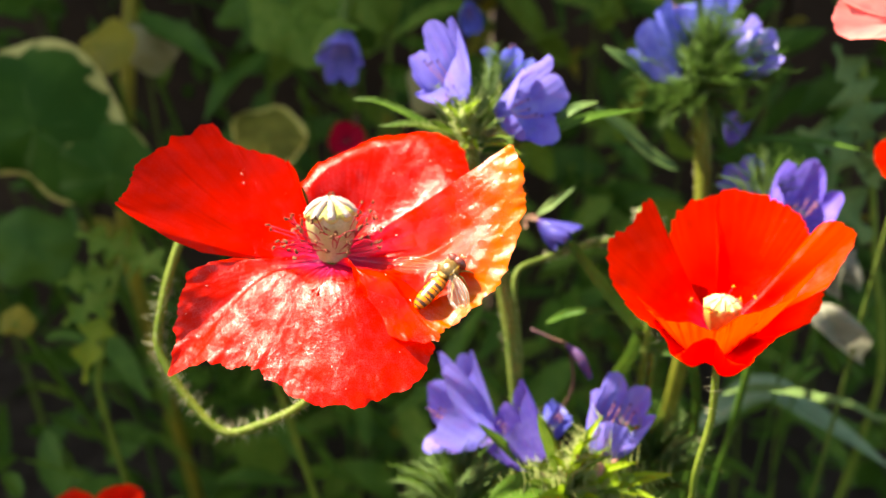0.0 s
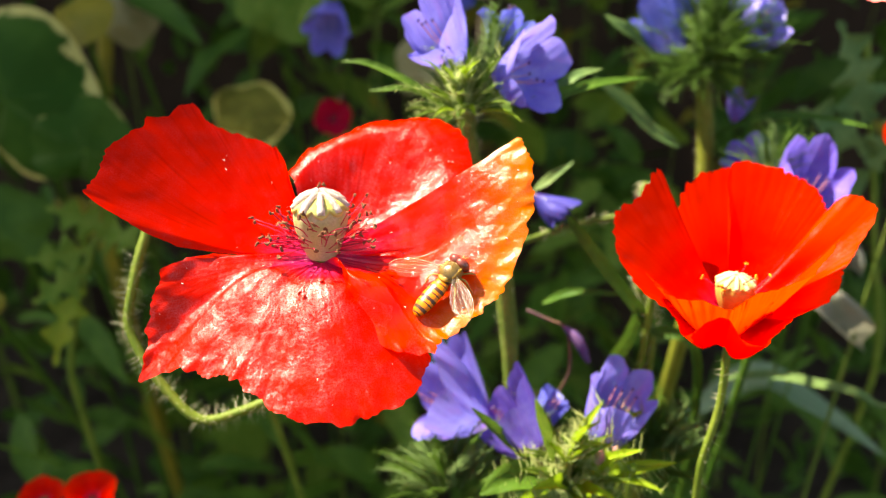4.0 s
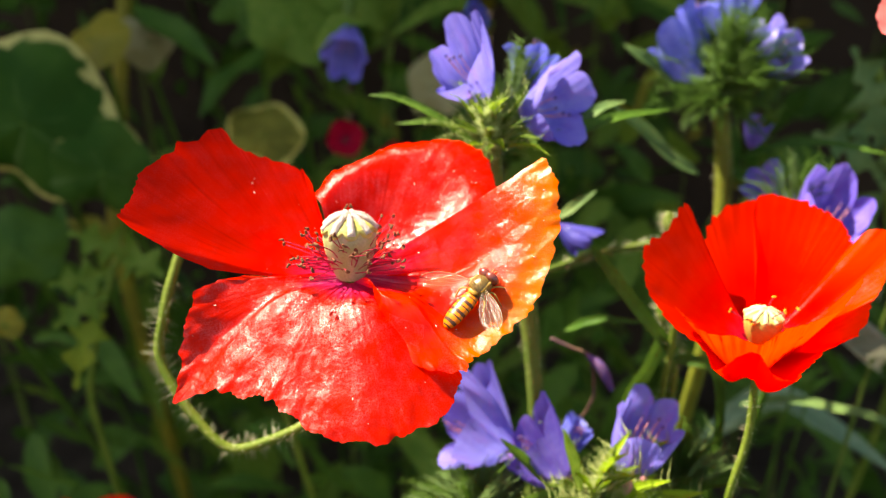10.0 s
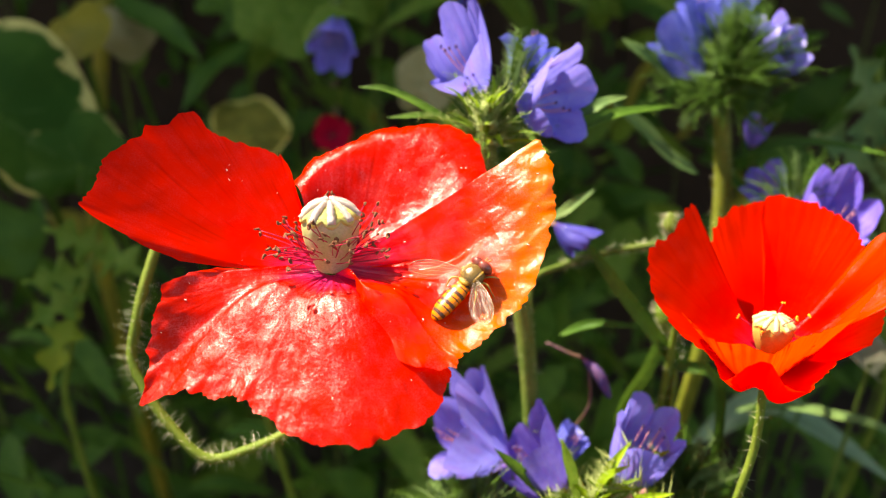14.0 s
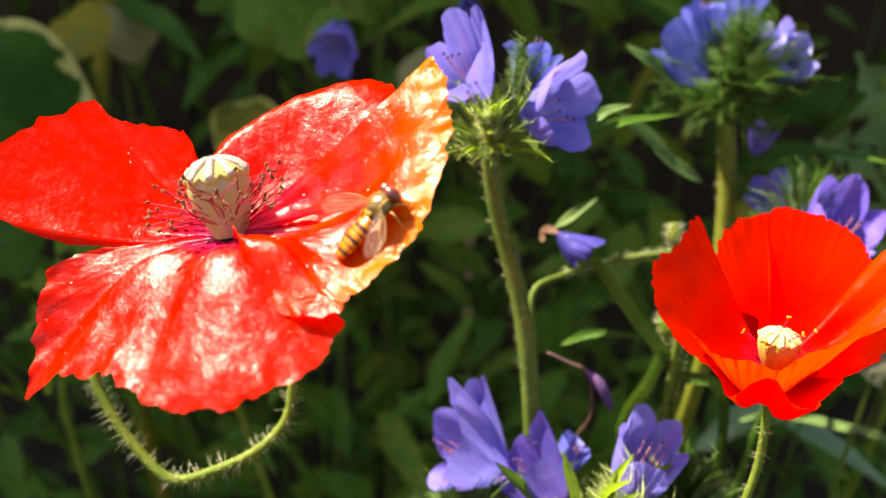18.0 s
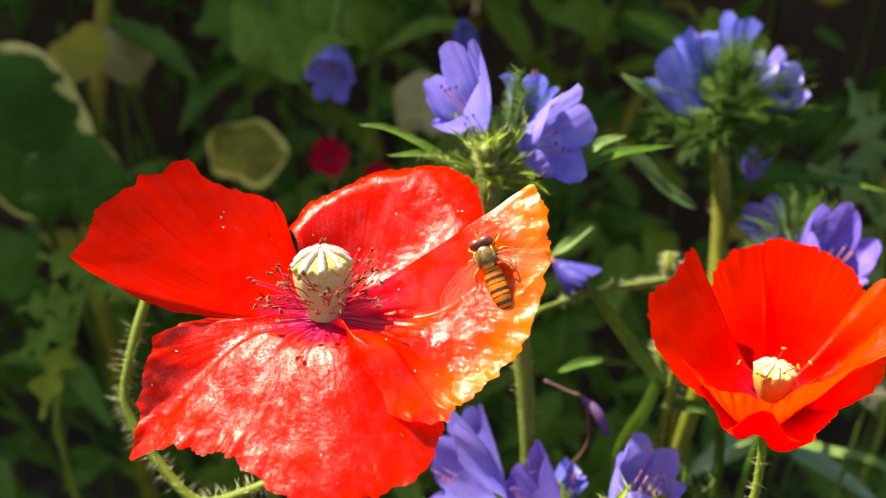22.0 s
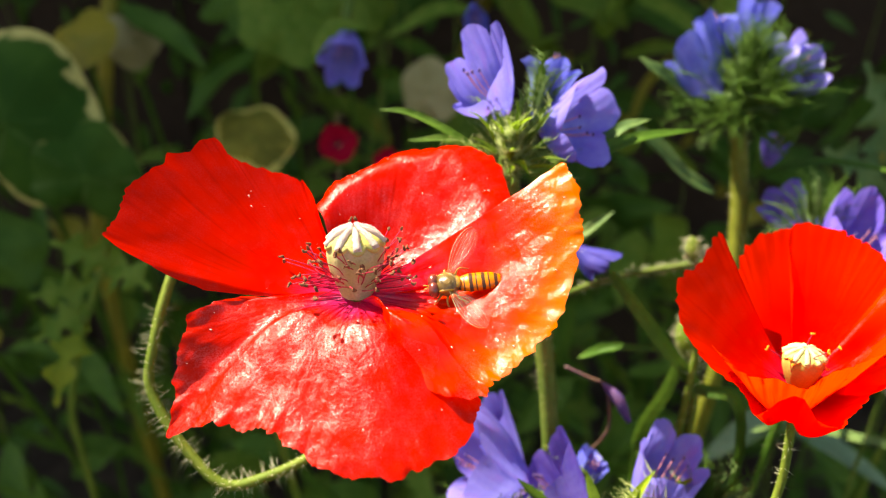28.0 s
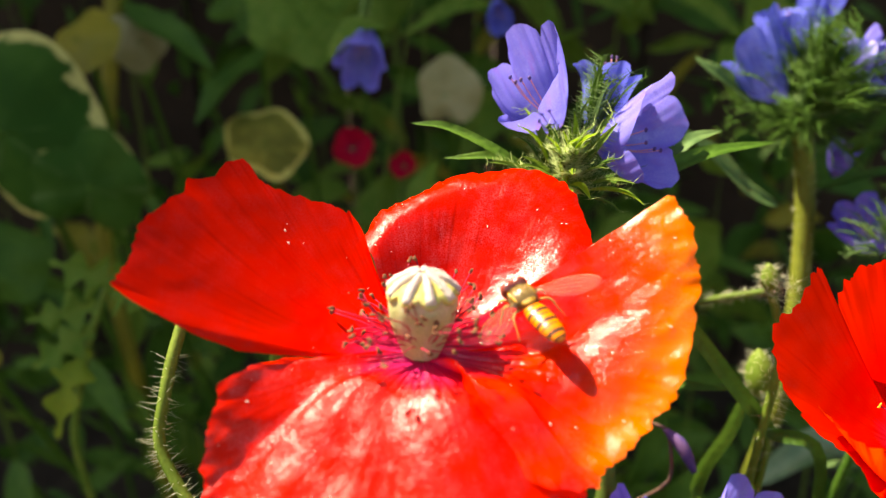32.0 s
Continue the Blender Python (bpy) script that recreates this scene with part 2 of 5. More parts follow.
PAPERY = plain("papery_leaf", (0.30, 0.29, 0.22), (0.20, 0.21, 0.15), 120, 0.3, 0.35, 0.8, 0.0006, 0.6)
CREAM = plain("cream_leaf", (0.38, 0.33, 0.17), (0.30, 0.26, 0.11), 60, 0.55, 0.25)
STRAW = plain("withered_stalk", (0.15, 0.085, 0.055), (0.10, 0.055, 0.07), 200, 0.8)
HUSK = plain("withered_petal", (0.09, 0.06, 0.22), (0.16, 0.09, 0.20), 400, 0.7, 0.2)
FLECK = plain("dust", (0.7, 0.6, 0.45), (0.8, 0.75, 0.65), 2000, 0.6, 0.2)
PINK = plain("pink_bud", (0.72, 0.34, 0.30), (0.62, 0.28, 0.32), 300, 0.5, 0.3)
SOIL = plain("soil", (0.045, 0.030, 0.020), (0.07, 0.048, 0.032), 25, 0.95, 0, 1.0, 0.01)
BOARD = plain("dark_board", (0.046, 0.028, 0.018), (0.030, 0.018, 0.012), 8, 0.9, 0, 0.8, 0.003)


def variegated(name, dark, light, vein, margin, reach):
    """Leaf with a dark middle, an uneven pale margin and pale veins."""
    n = Nodes(name)
    coord, uv = n.add("TexCoord"), n.add("SeparateXYZ")
    n.link(coord.outputs["UV"], uv.inputs[0])
    wobble, wide = n.noise(55, 4), n.noise(40, 3)
    edge = n.add("Math")
    edge.operation = "MULTIPLY_ADD"
    n.link(wobble, edge.inputs[0])
    edge.inputs[1].default_value = 0.75
    n.link(uv.outputs[1], edge.inputs[2])
    veins = n.noise(1.0, 2, (16, 0.7, 1), uv=True)
    colour = n.mix(n.ramp(wide, 0.35, 0.65), dark, light)
    colour = n.mix(n.ramp(veins, 0.56, 0.64, 0.0, 0.7), colour, vein)
    colour = n.mix(n.ramp(edge.outputs[0], reach, reach + 0.06), colour, margin)
    return n.finish(colour, 0.5, n.bump(wobble, 0.4, 0.001), 0.2, spec=0.06)


VARIEGATED = variegated("variegated_leaf", (0.018, 0.058, 0.006), (0.034, 0.085, 0.010), (0.07, 0.12, 0.03), (0.46, 0.40, 0.13), 1.29)
PLAIN_IVY = variegated("plain_ivy_leaf", (0.024, 0.068, 0.008), (0.045, 0.10, 0.014), (0.08, 0.13, 0.035), (0.26, 0.25, 0.07), 1.36)
YELLOWED = variegated("yellowed_leaf", (0.13, 0.12, 0.02), (0.26, 0.22, 0.035), (0.34, 0.29, 0.05), (0.62, 0.50, 0.13), 1.24)


def abdomen_material():
    """Amber with dark cross bands, a broad and a narrow one in turn."""
    n = Nodes("banded_abdomen")
    coord, uv = n.add("TexCoord"), n.add("SeparateXYZ")
    n.link(coord.outputs["UV"], uv.inputs[0])
    grain = n.noise(2500, 3)

    def sum_of(kind, a, b):
        node = n.add("Math")
        node.operation = kind
        for socket, value in zip(node.inputs, (a, b)):
            if hasattr(value, "is_output"):
                n.link(value, socket)
            else:
                socket.default_value = value
        return node.outputs[0]

    # along each segment: a broad dark band, then a narrow one
    along = sum_of("FRACT", sum_of("ADD", sum_of("MULTIPLY", uv.outputs[1], 3.8), sum_of("MULTIPLY", grain, 0.12)), 0.0)
    broad = n.ramp(sum_of("ABSOLUTE", sum_of("SUBTRACT", along, 0.22), 0.0), 0.12, 0.16, 1.0, 0.0)
    narrow = n.ramp(sum_of("ABSOLUTE", sum_of("SUBTRACT", along, 0.66), 0.0), 0.04, 0.07, 1.0, 0.0)
    colour = n.mix(n.ramp(grain, 0.3, 0.7), (0.50, 0.12, 0.0015), (0.56, 0.15, 0.002))
    colour = n.mix(sum_of("MAXIMUM", broad, narrow), colour, (0.055, 0.018, 0.008))
    return n.finish(colour, 0.33, n.bump(grain, 0.3, 0.0001), spec=0.35)


BANDED = abdomen_material()
BRONZE = plain("bronze_thorax", (0.15, 0.085, 0.018), (0.22, 0.13, 0.028), 900, 0.28, 0, 0.4, 0.0001, 0.6)
SCUTELLUM = plain("yellow_scutellum", (0.48, 0.25, 0.02), (0.40, 0.19, 0.015), 1500, 0.25, spec=0.6)
EYE = plain("dark_red_eye", (0.13, 0.022, 0.016), (0.18, 0.035, 0.02), 1500, 0.25, 0, 0.2, 0.00005, 0.8)
LEG = plain("amber_leg", (0.48, 0.27, 0.06), (0.36, 0.18, 0.04), 1500, 0.45)


def wing_material():
    """Clear, faintly brown membrane with fine veins."""
    n = Nodes("clear_wing")
    veins = n.noise(1.0, 2, (9, 3, 1), uv=True)
    n.bsdf.inputs["Base Color"].default_value = (0.62, 0.46, 0.40, 1)
    n.bsdf.inputs["Roughness"].default_value = 0.22
    n.link(n.bump(veins, 0.5, 0.0003), n.bsdf.inputs["Normal"])
    clear = n.add("BsdfTransparent")
    mixed = n.add("MixShader")
    n.link(n.ramp(veins, 0.35, 0.7, 0.03, 0.08), mixed.inputs[0])
    n.link(clear.outputs[0], mixed.inputs[1])
    n.link(n.bsdf.outputs[0], mixed.inputs[2])
    n.link(mixed.outputs[0], n.out.inputs["Surface"])
    return n.mat


WING = wing_material()


# ---- building helpers ----
class Geo:
    """Points, faces and texture coordinates of one mesh."""

    def __init__(self):
        self.v, self.f, self.uv = [], [], []

    def grid(self, point, nu, nv, wrap=False):
        """A sheet point(u, v), u and v from 0 to 1."""
        start, cols = len(self.v), nu + (0 if wrap else 1)
        for j in range(nv + 1):
            for i in range(cols):
                self.v.append(tuple(point(i / nu, j / nv)))
                self.uv.append((i / nu, j / nv))
        for j in range(nv):
            for i in range(nu):
                a, b = start + j * cols + i, start + j * cols + (i + 1) % cols
                self.f.append((a, b, b + cols, a + cols))
        return self

    def tube(self, line, radius, sides=8, steps=None, cap=True):
        """A tube along the smooth line through the points; radius(t) or a number."""
        steps = steps or 6 * (len(line) - 1)
        size = radius if callable(radius) else (lambda t: radius)
        pts = [course(line, i / steps) for i in range(steps + 1)]
        side = Vector((0.31, 0.17, 0.93))
        frames = []
        for i, p in enumerate(pts):
            way = (pts[min(i + 1, steps)] - pts[max(i - 1, 0)]).normalized()
            x = (side - way * side.dot(way)).normalized()
            side = x
            frames.append((p, x, way.cross(x)))

        def point(u, v):
            p, x, y = frames[round(v * steps)]
            a = u * 2 * math.pi
            return p + (x * math.cos(a) + y * math.sin(a)) * size(v)

        start = len(self.v)
        self.grid(point, sides, steps, True)
        if cap:
            self.f.append(tuple(range(start + sides - 1, start - 1, -1)))
            last = start + steps * sides
            self.f.append(tuple(range(last, last + sides)))
        return self

    def hair(self, foot, tip, r):
        """One fine hair, a three-sided spike."""
        start = len(self.v)
        way = (tip - foot).normalized()
        x = way.orthogonal().normalized()
        y = way.cross(x)
        for k in range(3):
            a = k * 2.094
            self.v.append(tuple(foot + (x * math.cos(a) + y * math.sin(a)) * r))
        self.v.append(tuple(tip))
        self.uv += [(0, 0)] * 4
        self.f += [(start, start + 1, start + 3), (start + 1, start + 2, start + 3), (start + 2, start, start + 3)]

    def mesh(self, name, smooth=True):
        data = bpy.data.meshes.new(name)
        data.from_pydata(self.v, [], self.f)
        layer = data.uv_layers.new(name="UVMap")
        loops = np.empty(len(data.loops), dtype=np.int32)
        data.loops.foreach_get("vertex_index", loops)
        layer.data.foreach_set("uv", np.array(self.uv, dtype=np.float32)[loops].ravel())
        data.shade_smooth() if smooth else data.shade_flat()
        return data


def spline(points, t):
    """The smooth line through the points, t from 0 to 1."""
    points = [Vector(p) for p in points]
    n = len(points) - 1
    k = min(int(t * n), n - 1)
    s = t * n - k
    b, c = points[k], points[k + 1]
    a = points[k - 1] if k else b * 2 - c
    d = points[k + 2] if k + 2 <= n else c * 2 - b
    return 0.5 * (b * 2 + (c - a) * s + (a * 2 - b * 5 + c * 4 - d) * s * s + (b * 3 - a - c * 3 + d) * s ** 3)


def course(points, t):
    """The same for stems, whose points stand at uneven distances: no loops at the joints."""
    points = [Vector(p) for p in points]
    n = len(points) - 1
    k = min(int(t * n), n - 1)
    s = t * n - k
    b, c = points[k], points[k + 1]
    a = points[k - 1] if k else b * 2 - c
    d = points[k + 2] if k + 2 <= n else c * 2 - b
    gap = (c - b).length
    p, q = (c - a).normalized() * min((c - a).length * 0.5, gap), (d - b).normalized() * min((d - b).length * 0.5, gap)
    return b * (2 * s ** 3 - 3 * s * s + 1) + p * (s ** 3 - 2 * s * s + s) + c * (3 * s * s - 2 * s ** 3) + q * (s ** 3 - s * s)


def thing(name, base, label, category, group="", kind=""):
    """An empty at the base of a thing, that carries its parts."""
    ob = new(name)
    ob.empty_display_size = 0.005
    ob.location = base
    return tagged(ob, label, category, group, kind)


def part(name, geo, material, parent, label="", m=None):
    """One mesh under a thing or a part; its points are in the world's space unless m places them."""
    data = geo.mesh(name) if isinstance(geo, Geo) else geo
    if not data.materials:
        data.materials.append(material)
    ob = new(name, data)
    ob.parent = parent
    if parent.type == "EMPTY":
        ob.matrix_basis = Matrix.Translation(-Vector(parent.location)) @ (m or Matrix())
    elif m:
        ob.matrix_basis = m
    return tagged(ob, label)


def frame_of(way, up=(0, 0, 1)):
    """A turn whose z runs along way, and whose x lies near up."""
    z = Vector(way).normalized()
    x = Vector(up) - z * z.dot(Vector(up))
    x = x.normalized() if x.length > 1e-5 else z.orthogonal().normalized()
    return Matrix((x, z.cross(x), z)).transposed()


def leaf_sheet(geo, line, width, up=(0, 0, 1), fold=0.25, teeth=0, lobes=0.0, nu=6, nv=14, power=0.75, wave=0.0, seed=0.0):
    """A leaf along the smooth line, with a midrib fold, wavy or toothed or lobed margin."""

    def point(u, v):
        p = spline(line, v)
        way = (spline(line, min(v + 0.02, 1)) - spline(line, max(v - 0.02, 0))).normalized()
        side = way.cross(Vector(up)).normalized()
        top = side.cross(way)
        w = width * math.sin(math.pi * min(1, max(0.0, v) ** power * 0.985 + 0.012)) ** 0.8
        w *= 1 + lobes * math.cos(2 * math.pi * v * max(teeth, 1)) if lobes else 1
        x = u * 2 - 1
        if teeth and not lobes:
            w *= 1 - 0.18 * ((v * teeth) % 1.0) * abs(x)
        lift = fold * w * abs(x) + wave * w * math.sin(7 * v + 3 * x + seed) * abs(x)
        return p + side * x * w * 0.5 + top * lift

    return geo.grid(point, nu, nv)


def hairs_on(line, radius, count, length, seed, jitter=0.5):
    """Fine hairs that stand out from a stem."""
    geo, rnd = Geo(), random.Random(seed)
    for _ in range(count):
        t = rnd.random()
        p = spline(line, t)
        way = (spline(line, min(t + 0.02, 1)) - spline(line, max(t - 0.02, 0))).normalized()
        x = way.orthogonal().normalized()
        out = (Matrix.Rotation(rnd.random() * 6.283, 3, way) @ x + way * rnd.uniform(-jitter, jitter)).normalized()
        geo.hair(p + out * radius * 0.8, p + out * (radius + length * rnd.uniform(0.4, 1.1)), 0.00005)
    return geo


# ---- the setting ----
def setting():
    g = Geo()
    g.grid(lambda u, v: ((u - 0.5) * (400 if abs(u - 0.5) > 0.495 else 4), (v - 0.5) * (400 if abs(v - 0.5) > 0.495 else 4),
                         0.015 * noise.noise(Vector((u * 60, v * 60, 1)))), 100, 100)
    ground = new("ground", g.mesh("ground"))
    ground.data.materials.append(SOIL)
    tagged(ground, "dark bare garden soil under the plants", "soil", kind="structure")
    # added boards; their height keeps the plants behind the flowers in shade
    wall = new("shade_wall")
    wall.location = (0, 0.78, 0)
    tagged(wall, "dark boards added behind the flower bed to shade its back", "wall", kind="structure")
    for k in range(44):
        x = -4.0 + k * 0.15
        b = Geo()
        top = 1.91 + 0.03 * math.sin(k * 2.9)
        y = 0.78 + 0.006 * math.sin(k * 7.3)
        for dx, dy, z in ((0, 0, 0), (0.146, 0, 0), (0.146, 0.03, 0), (0, 0.03, 0), (0, 0, top), (0.146, 0, top), (0.146, 0.03, top), (0, 0.03, top)):
            b.v.append((x + dx, y + dy, z - 0.02))
            b.uv.append((dx, z))
        b.f += [(0, 1, 5, 4), (1, 2, 6, 5), (2, 3, 7, 6), (3, 0, 4, 7), (4, 5, 6, 7), (3, 2, 1, 0)]
        o = part("board", b, BOARD, wall)
        o.data.shade_flat()


# ---- poppies ----
def petal(parent, material, centre, rim, seed, rise=1.35, bulge=0.0, frill=0.0008, crumple=0.0008, nu=140, nv=44, root=0.0014, label="", flecks=0, pleat=0.0, shoulder=None, roll=0.0, ribs=0.05, lip=0.0):
    """A petal from the flower's centre to its rim. rise: how late it climbs or falls; bulge: how far its middle stands off the straight way;
    shoulder(u): how far out and how high the flat floor ends, where the rest bends up or hangs down, and then how far out
    and how much of its height the rim begins to flare; roll: how far the rim curls back;
    ribs: how strongly the creases follow the veins; lip: how far the last side edge folds over."""
    centre, lean = Vector(centre), Vector((0, 0, 1))
    rows = []
    for j in range(nv + 1):
        s = j / nv
        row = []
        for i in range(nu + 1):
            u = i / nu
            r = spline(rim, u)
            out = (r - centre)
            fringe = noise.noise(Vector((u * 13, seed, 2))) * 0.3 + noise.noise(Vector((u * 34, seed, 0))) * 0.5 + noise.noise(Vector((u * 80, seed, 4))) * 0.25 + noise.noise(Vector((u * 190, seed, 8))) * 0.12
            b = centre + out.normalized() * root
            if shoulder:
                far, high, *flared = shoulder(u)
                m = b.lerp(r, far)
                m.z = b.z + high
                line = [b, m, r]
                if flared:
                    n = b.lerp(r, flared[0])
                    n.z = b.z + (r.z - b.z) * flared[1]
                    line.insert(2, n)
                p = course(line, s)
            else:
                p = b.lerp(r, s)
                p.z = b.z + (r.z - b.z) * s ** (rise(u) if callable(rise) else rise)
            p += out.normalized() * frill * 2 * fringe * s ** 7
            p += lean * (bulge(u) if callable(bulge) else bulge) * math.sin(math.pi * s ** 0.8) * math.sin(math.pi * (0.12 + 0.76 * u))
            if roll:
                t = max(0.0, (s - 0.80) / 0.20)
                p += (out.normalized() * 1.3 * t - Vector((0, 0, 1.5 * t * t))) * roll * (0.6 + 0.8 * noise.noise(Vector((u * 5, seed, 2))))
            if lip and u > 0.86:
                t, over = (u - 0.86) / 0.14, spline(rim, 1.0) - spline(rim, 0.86)
                over.z = 0
                p += (over.normalized() * 1.2 * t - Vector((0, 0, 1.3 * t * t))) * lip * s ** 0.5 * (1.0 - 0.45 * s)
            row.append(p)
        rows.append(row)
    soft = []
    for j in range(nv + 1):
        line = []
        for i in range(nu + 1):
            du = rows[j][min(i + 1, nu)] - rows[j][max(i - 1, 0)]
            dv = rows[min(j + 1, nv)][i] - rows[max(j - 1, 0)][i]
            n = du.cross(dv)
            n = n.normalized() if n.length > 1e-12 else Vector((0, 0, 1))
            s, u = j / nv, i / nu
            q = rows[j][i]
            d = 0.05 * noise.noise(Vector((u * 16, s * 3.0, seed))) * s + 0.8 * noise.noise(q * 130 + Vector((seed, 0, 0))) * s
            d += 0.36 * noise.noise(q * 240 + Vector((0, 0, seed))) * s + 0.26 * noise.noise(q * 420 + Vector((0, seed, 0))) * s + 0.12 * noise.noise(Vector((u * 40, s * 4, seed + 3))) * s ** 4
            # creases that fan out of the base, sharp crumples, and pleats at the rim
            d += 0.4 * noise.noise(Vector((u * 26, seed, s * 2))) * math.exp(-((s - 0.16) / 0.12) ** 2)
            d -= 0.28 * (1 - abs(noise.noise(q * 190 + Vector((3, seed, 1)))) * 2.2) ** 2 * s
            d += ribs * (noise.noise(Vector((u * 75, seed, s * 2.5))) + 1.3 * noise.noise(Vector((u * 33, seed + 6, s * 3))) + 0.5 * noise.noise(Vector((u * 150, seed, s * 5)))) * s
            fold = pleat * 1.4 * s ** 6 * (math.sin(u * 95 + 4 * noise.noise(Vector((u * 9, seed, 0)))) * 0.6 + noise.noise(Vector((u * 22, seed, 1))))
            line.append(q + n * (d * crumple + fold))
        soft.append(line)
    g = Geo().grid(lambda u, v: soft[round(v * nv)][round(u * nu)], nu, nv)
    sheet = part("petal", g, material, parent, label)
    if flecks:
        dust, rnd = Geo(), random.Random(seed)
        for _ in range(flecks):
            i, j = rnd.randrange(2, nu - 2), rnd.randrange(nv // 5, nv - 2)
            p, a, b = soft[j][i], soft[j][i + 1] - soft[j][i], soft[j + 1][i] - soft[j][i]
            n = b.cross(a).normalized()
            n = n if n.z > 0 else -n
            turn, long = frame_of(n, a), rnd.choice((0.00009, 0.00012, 0.00022))
            dust.grid(lambda u, v: p + n * 0.00008 + turn @ Vector((long * 0.45 * math.sin(math.pi * v) * math.cos(6.283 * u), long * math.sin(math.pi * v) * math.sin(6.283 * u), 0.00008 * math.cos(math.pi * v))), 6, 4, True)
        part("dust", dust, FLECK, sheet, "pale specks of pollen and dust")
    return sheet


def seed_head(parent, foot, axis, height, radius, ridges, seed, pale=False):
    """A ribbed capsule with its flat lobed disc and the rays on it."""
    turn = frame_of(axis, (1, 0, 0))
    foot = Vector(foot)

    def body(u, v):
        a = u * 2 * math.pi
        r = radius * (0.60 + 0.52 * math.sin(math.pi * 0.5 * min(1, v * 1.25)) - 0.10 * max(0, v - 0.8) / 0.2)
        r *= 1 + 0.02 * math.cos(ridges * a)
        return foot + turn @ Vector((r * math.cos(a), r * math.sin(a), height * 0.80 * v))

    capsule = part("capsule", Geo().grid(body, 40, 14, True), YOUNG if pale else CAPSULE, parent, "pale green ribbed seed capsule")

    def disc(u, v):
        a = u * 2 * math.pi
        ray = abs(math.cos(ridges * a / 2))
        lobe = 0.92 + 0.14 * ray ** 0.7
        if v < 0.3:
            w = v / 0.3
            r, z = radius * (0.90 + (1.14 * lobe - 0.90) * math.sin(w * math.pi / 2)), 0.70 - 0.07 * ray + 0.08 * w
        else:
            w = (v - 0.3) / 0.7
            dome = math.sin(w * math.pi * 0.5)
            r, z = radius * 1.14 * lobe * (1 - w), 0.78 - 0.07 * ray * (1 - dome) + 0.15 * dome ** 0.7 - 0.04 * dome * (1 - ray) * (1 - w)
        return foot + turn @ Vector((r * math.cos(a), r * math.sin(a), height * z))

    cap = part("stigma_disc", Geo().grid(disc, ridges * 8, 16, True), DISC, parent, "scalloped yellow-green disc on the capsule")
    for k in range(ridges):
        a = 2 * math.pi * k / ridges
        line = []
        for w in (0.12, 0.4, 0.7, 0.97):
            r = radius * 1.15 * w
            z = 0.705 + 0.235 * math.sin((1 - w) * math.pi * 0.5) ** 0.7
            line.append(foot + turn @ Vector((r * math.cos(a), r * math.sin(a), height * z)))
        g = Geo().tube(line, lambda t: radius * (0.07 + 0.105 * t ** 0.7) * (1 + 0.3 * noise.noise(Vector((t * 9, k, seed)))), 7, 10)
        ray = part("stigma_ray", g, PALE_RAY if pale else RIDGE, cap, "" if pale else "pinkish velvety ray")
        rnd, nap = random.Random(seed * 50 + k), Geo()
        for _ in range(0 if pale else 70):
            t, b = rnd.random() ** 0.7, rnd.uniform(-1.2, 1.2)
            side = turn @ Vector((-math.sin(a) * math.sin(b), math.cos(a) * math.sin(b), math.cos(b)))
            p = course(line, t) + side * radius * (0.065 + 0.10 * t ** 0.7)
            nap.hair(p, p + side * 0.00028, 0.00005)
        if nap.v:
            part("nap", nap, RIDGE, ray, "short pinkish nap")


def stamens(parent, centre, axis, count, length, seed, material, spread=(0.5, 1.15), tipsize=0.00055):
    """Thin filaments round the capsule, each with its anther."""
    rnd = random.Random(seed)
    centre, turn = Vector(centre), frame_of(axis, (1, 0, 0))
    shapes = []
    for k in range(3):
        g = Geo()
        g.grid(lambda u, v: (tipsize * (0.6 + 0.3 * k * 0.5) * math.sin(math.pi * v) ** 0.6 * math.cos(6.283 * u),
                             tipsize * 0.55 * math.sin(math.pi * v) ** 0.6 * math.sin(6.283 * u) + 0.0002 * math.sin(5 * v + k), tipsize * 2.4 * (v - 0.5)), 7, 6, True)
        shapes.append(g.mesh("anther"))
        shapes[-1].materials.append(material)
    for k in range(count):
        a = 2 * math.pi * (k + rnd.uniform(-0.4, 0.4)) / count
        tilt = rnd.uniform(*spread)
        reach = length * rnd.uniform(0.55, 1.1)
        out = turn @ Vector((math.cos(a) * math.sin(tilt), math.sin(a) * math.sin(tilt), math.cos(tilt)))
        foot = centre + turn @ Vector((math.cos(a) * 0.0014, math.sin(a) * 0.0014, 0.0006))
        sag = turn @ Vector((rnd.uniform(-1, 1), rnd.uniform(-1, 1), rnd.uniform(-0.2, 1.0))) * reach * 0.14
        line = [foot, foot + out * reach * 0.5 + sag, foot + out * reach]
        fil = part("filament", Geo().tube(line, 0.000085, 4, 6), FILAMENT, parent)
        twist = Matrix.Translation(line[-1]) @ (Matrix.Rotation(rnd.uniform(0, 6.28), 4, "Z") @ Matrix.Rotation(rnd.uniform(0.2, 2.4), 4, "X"))
        part("anther", shapes[k % 3], material, fil, "", twist)


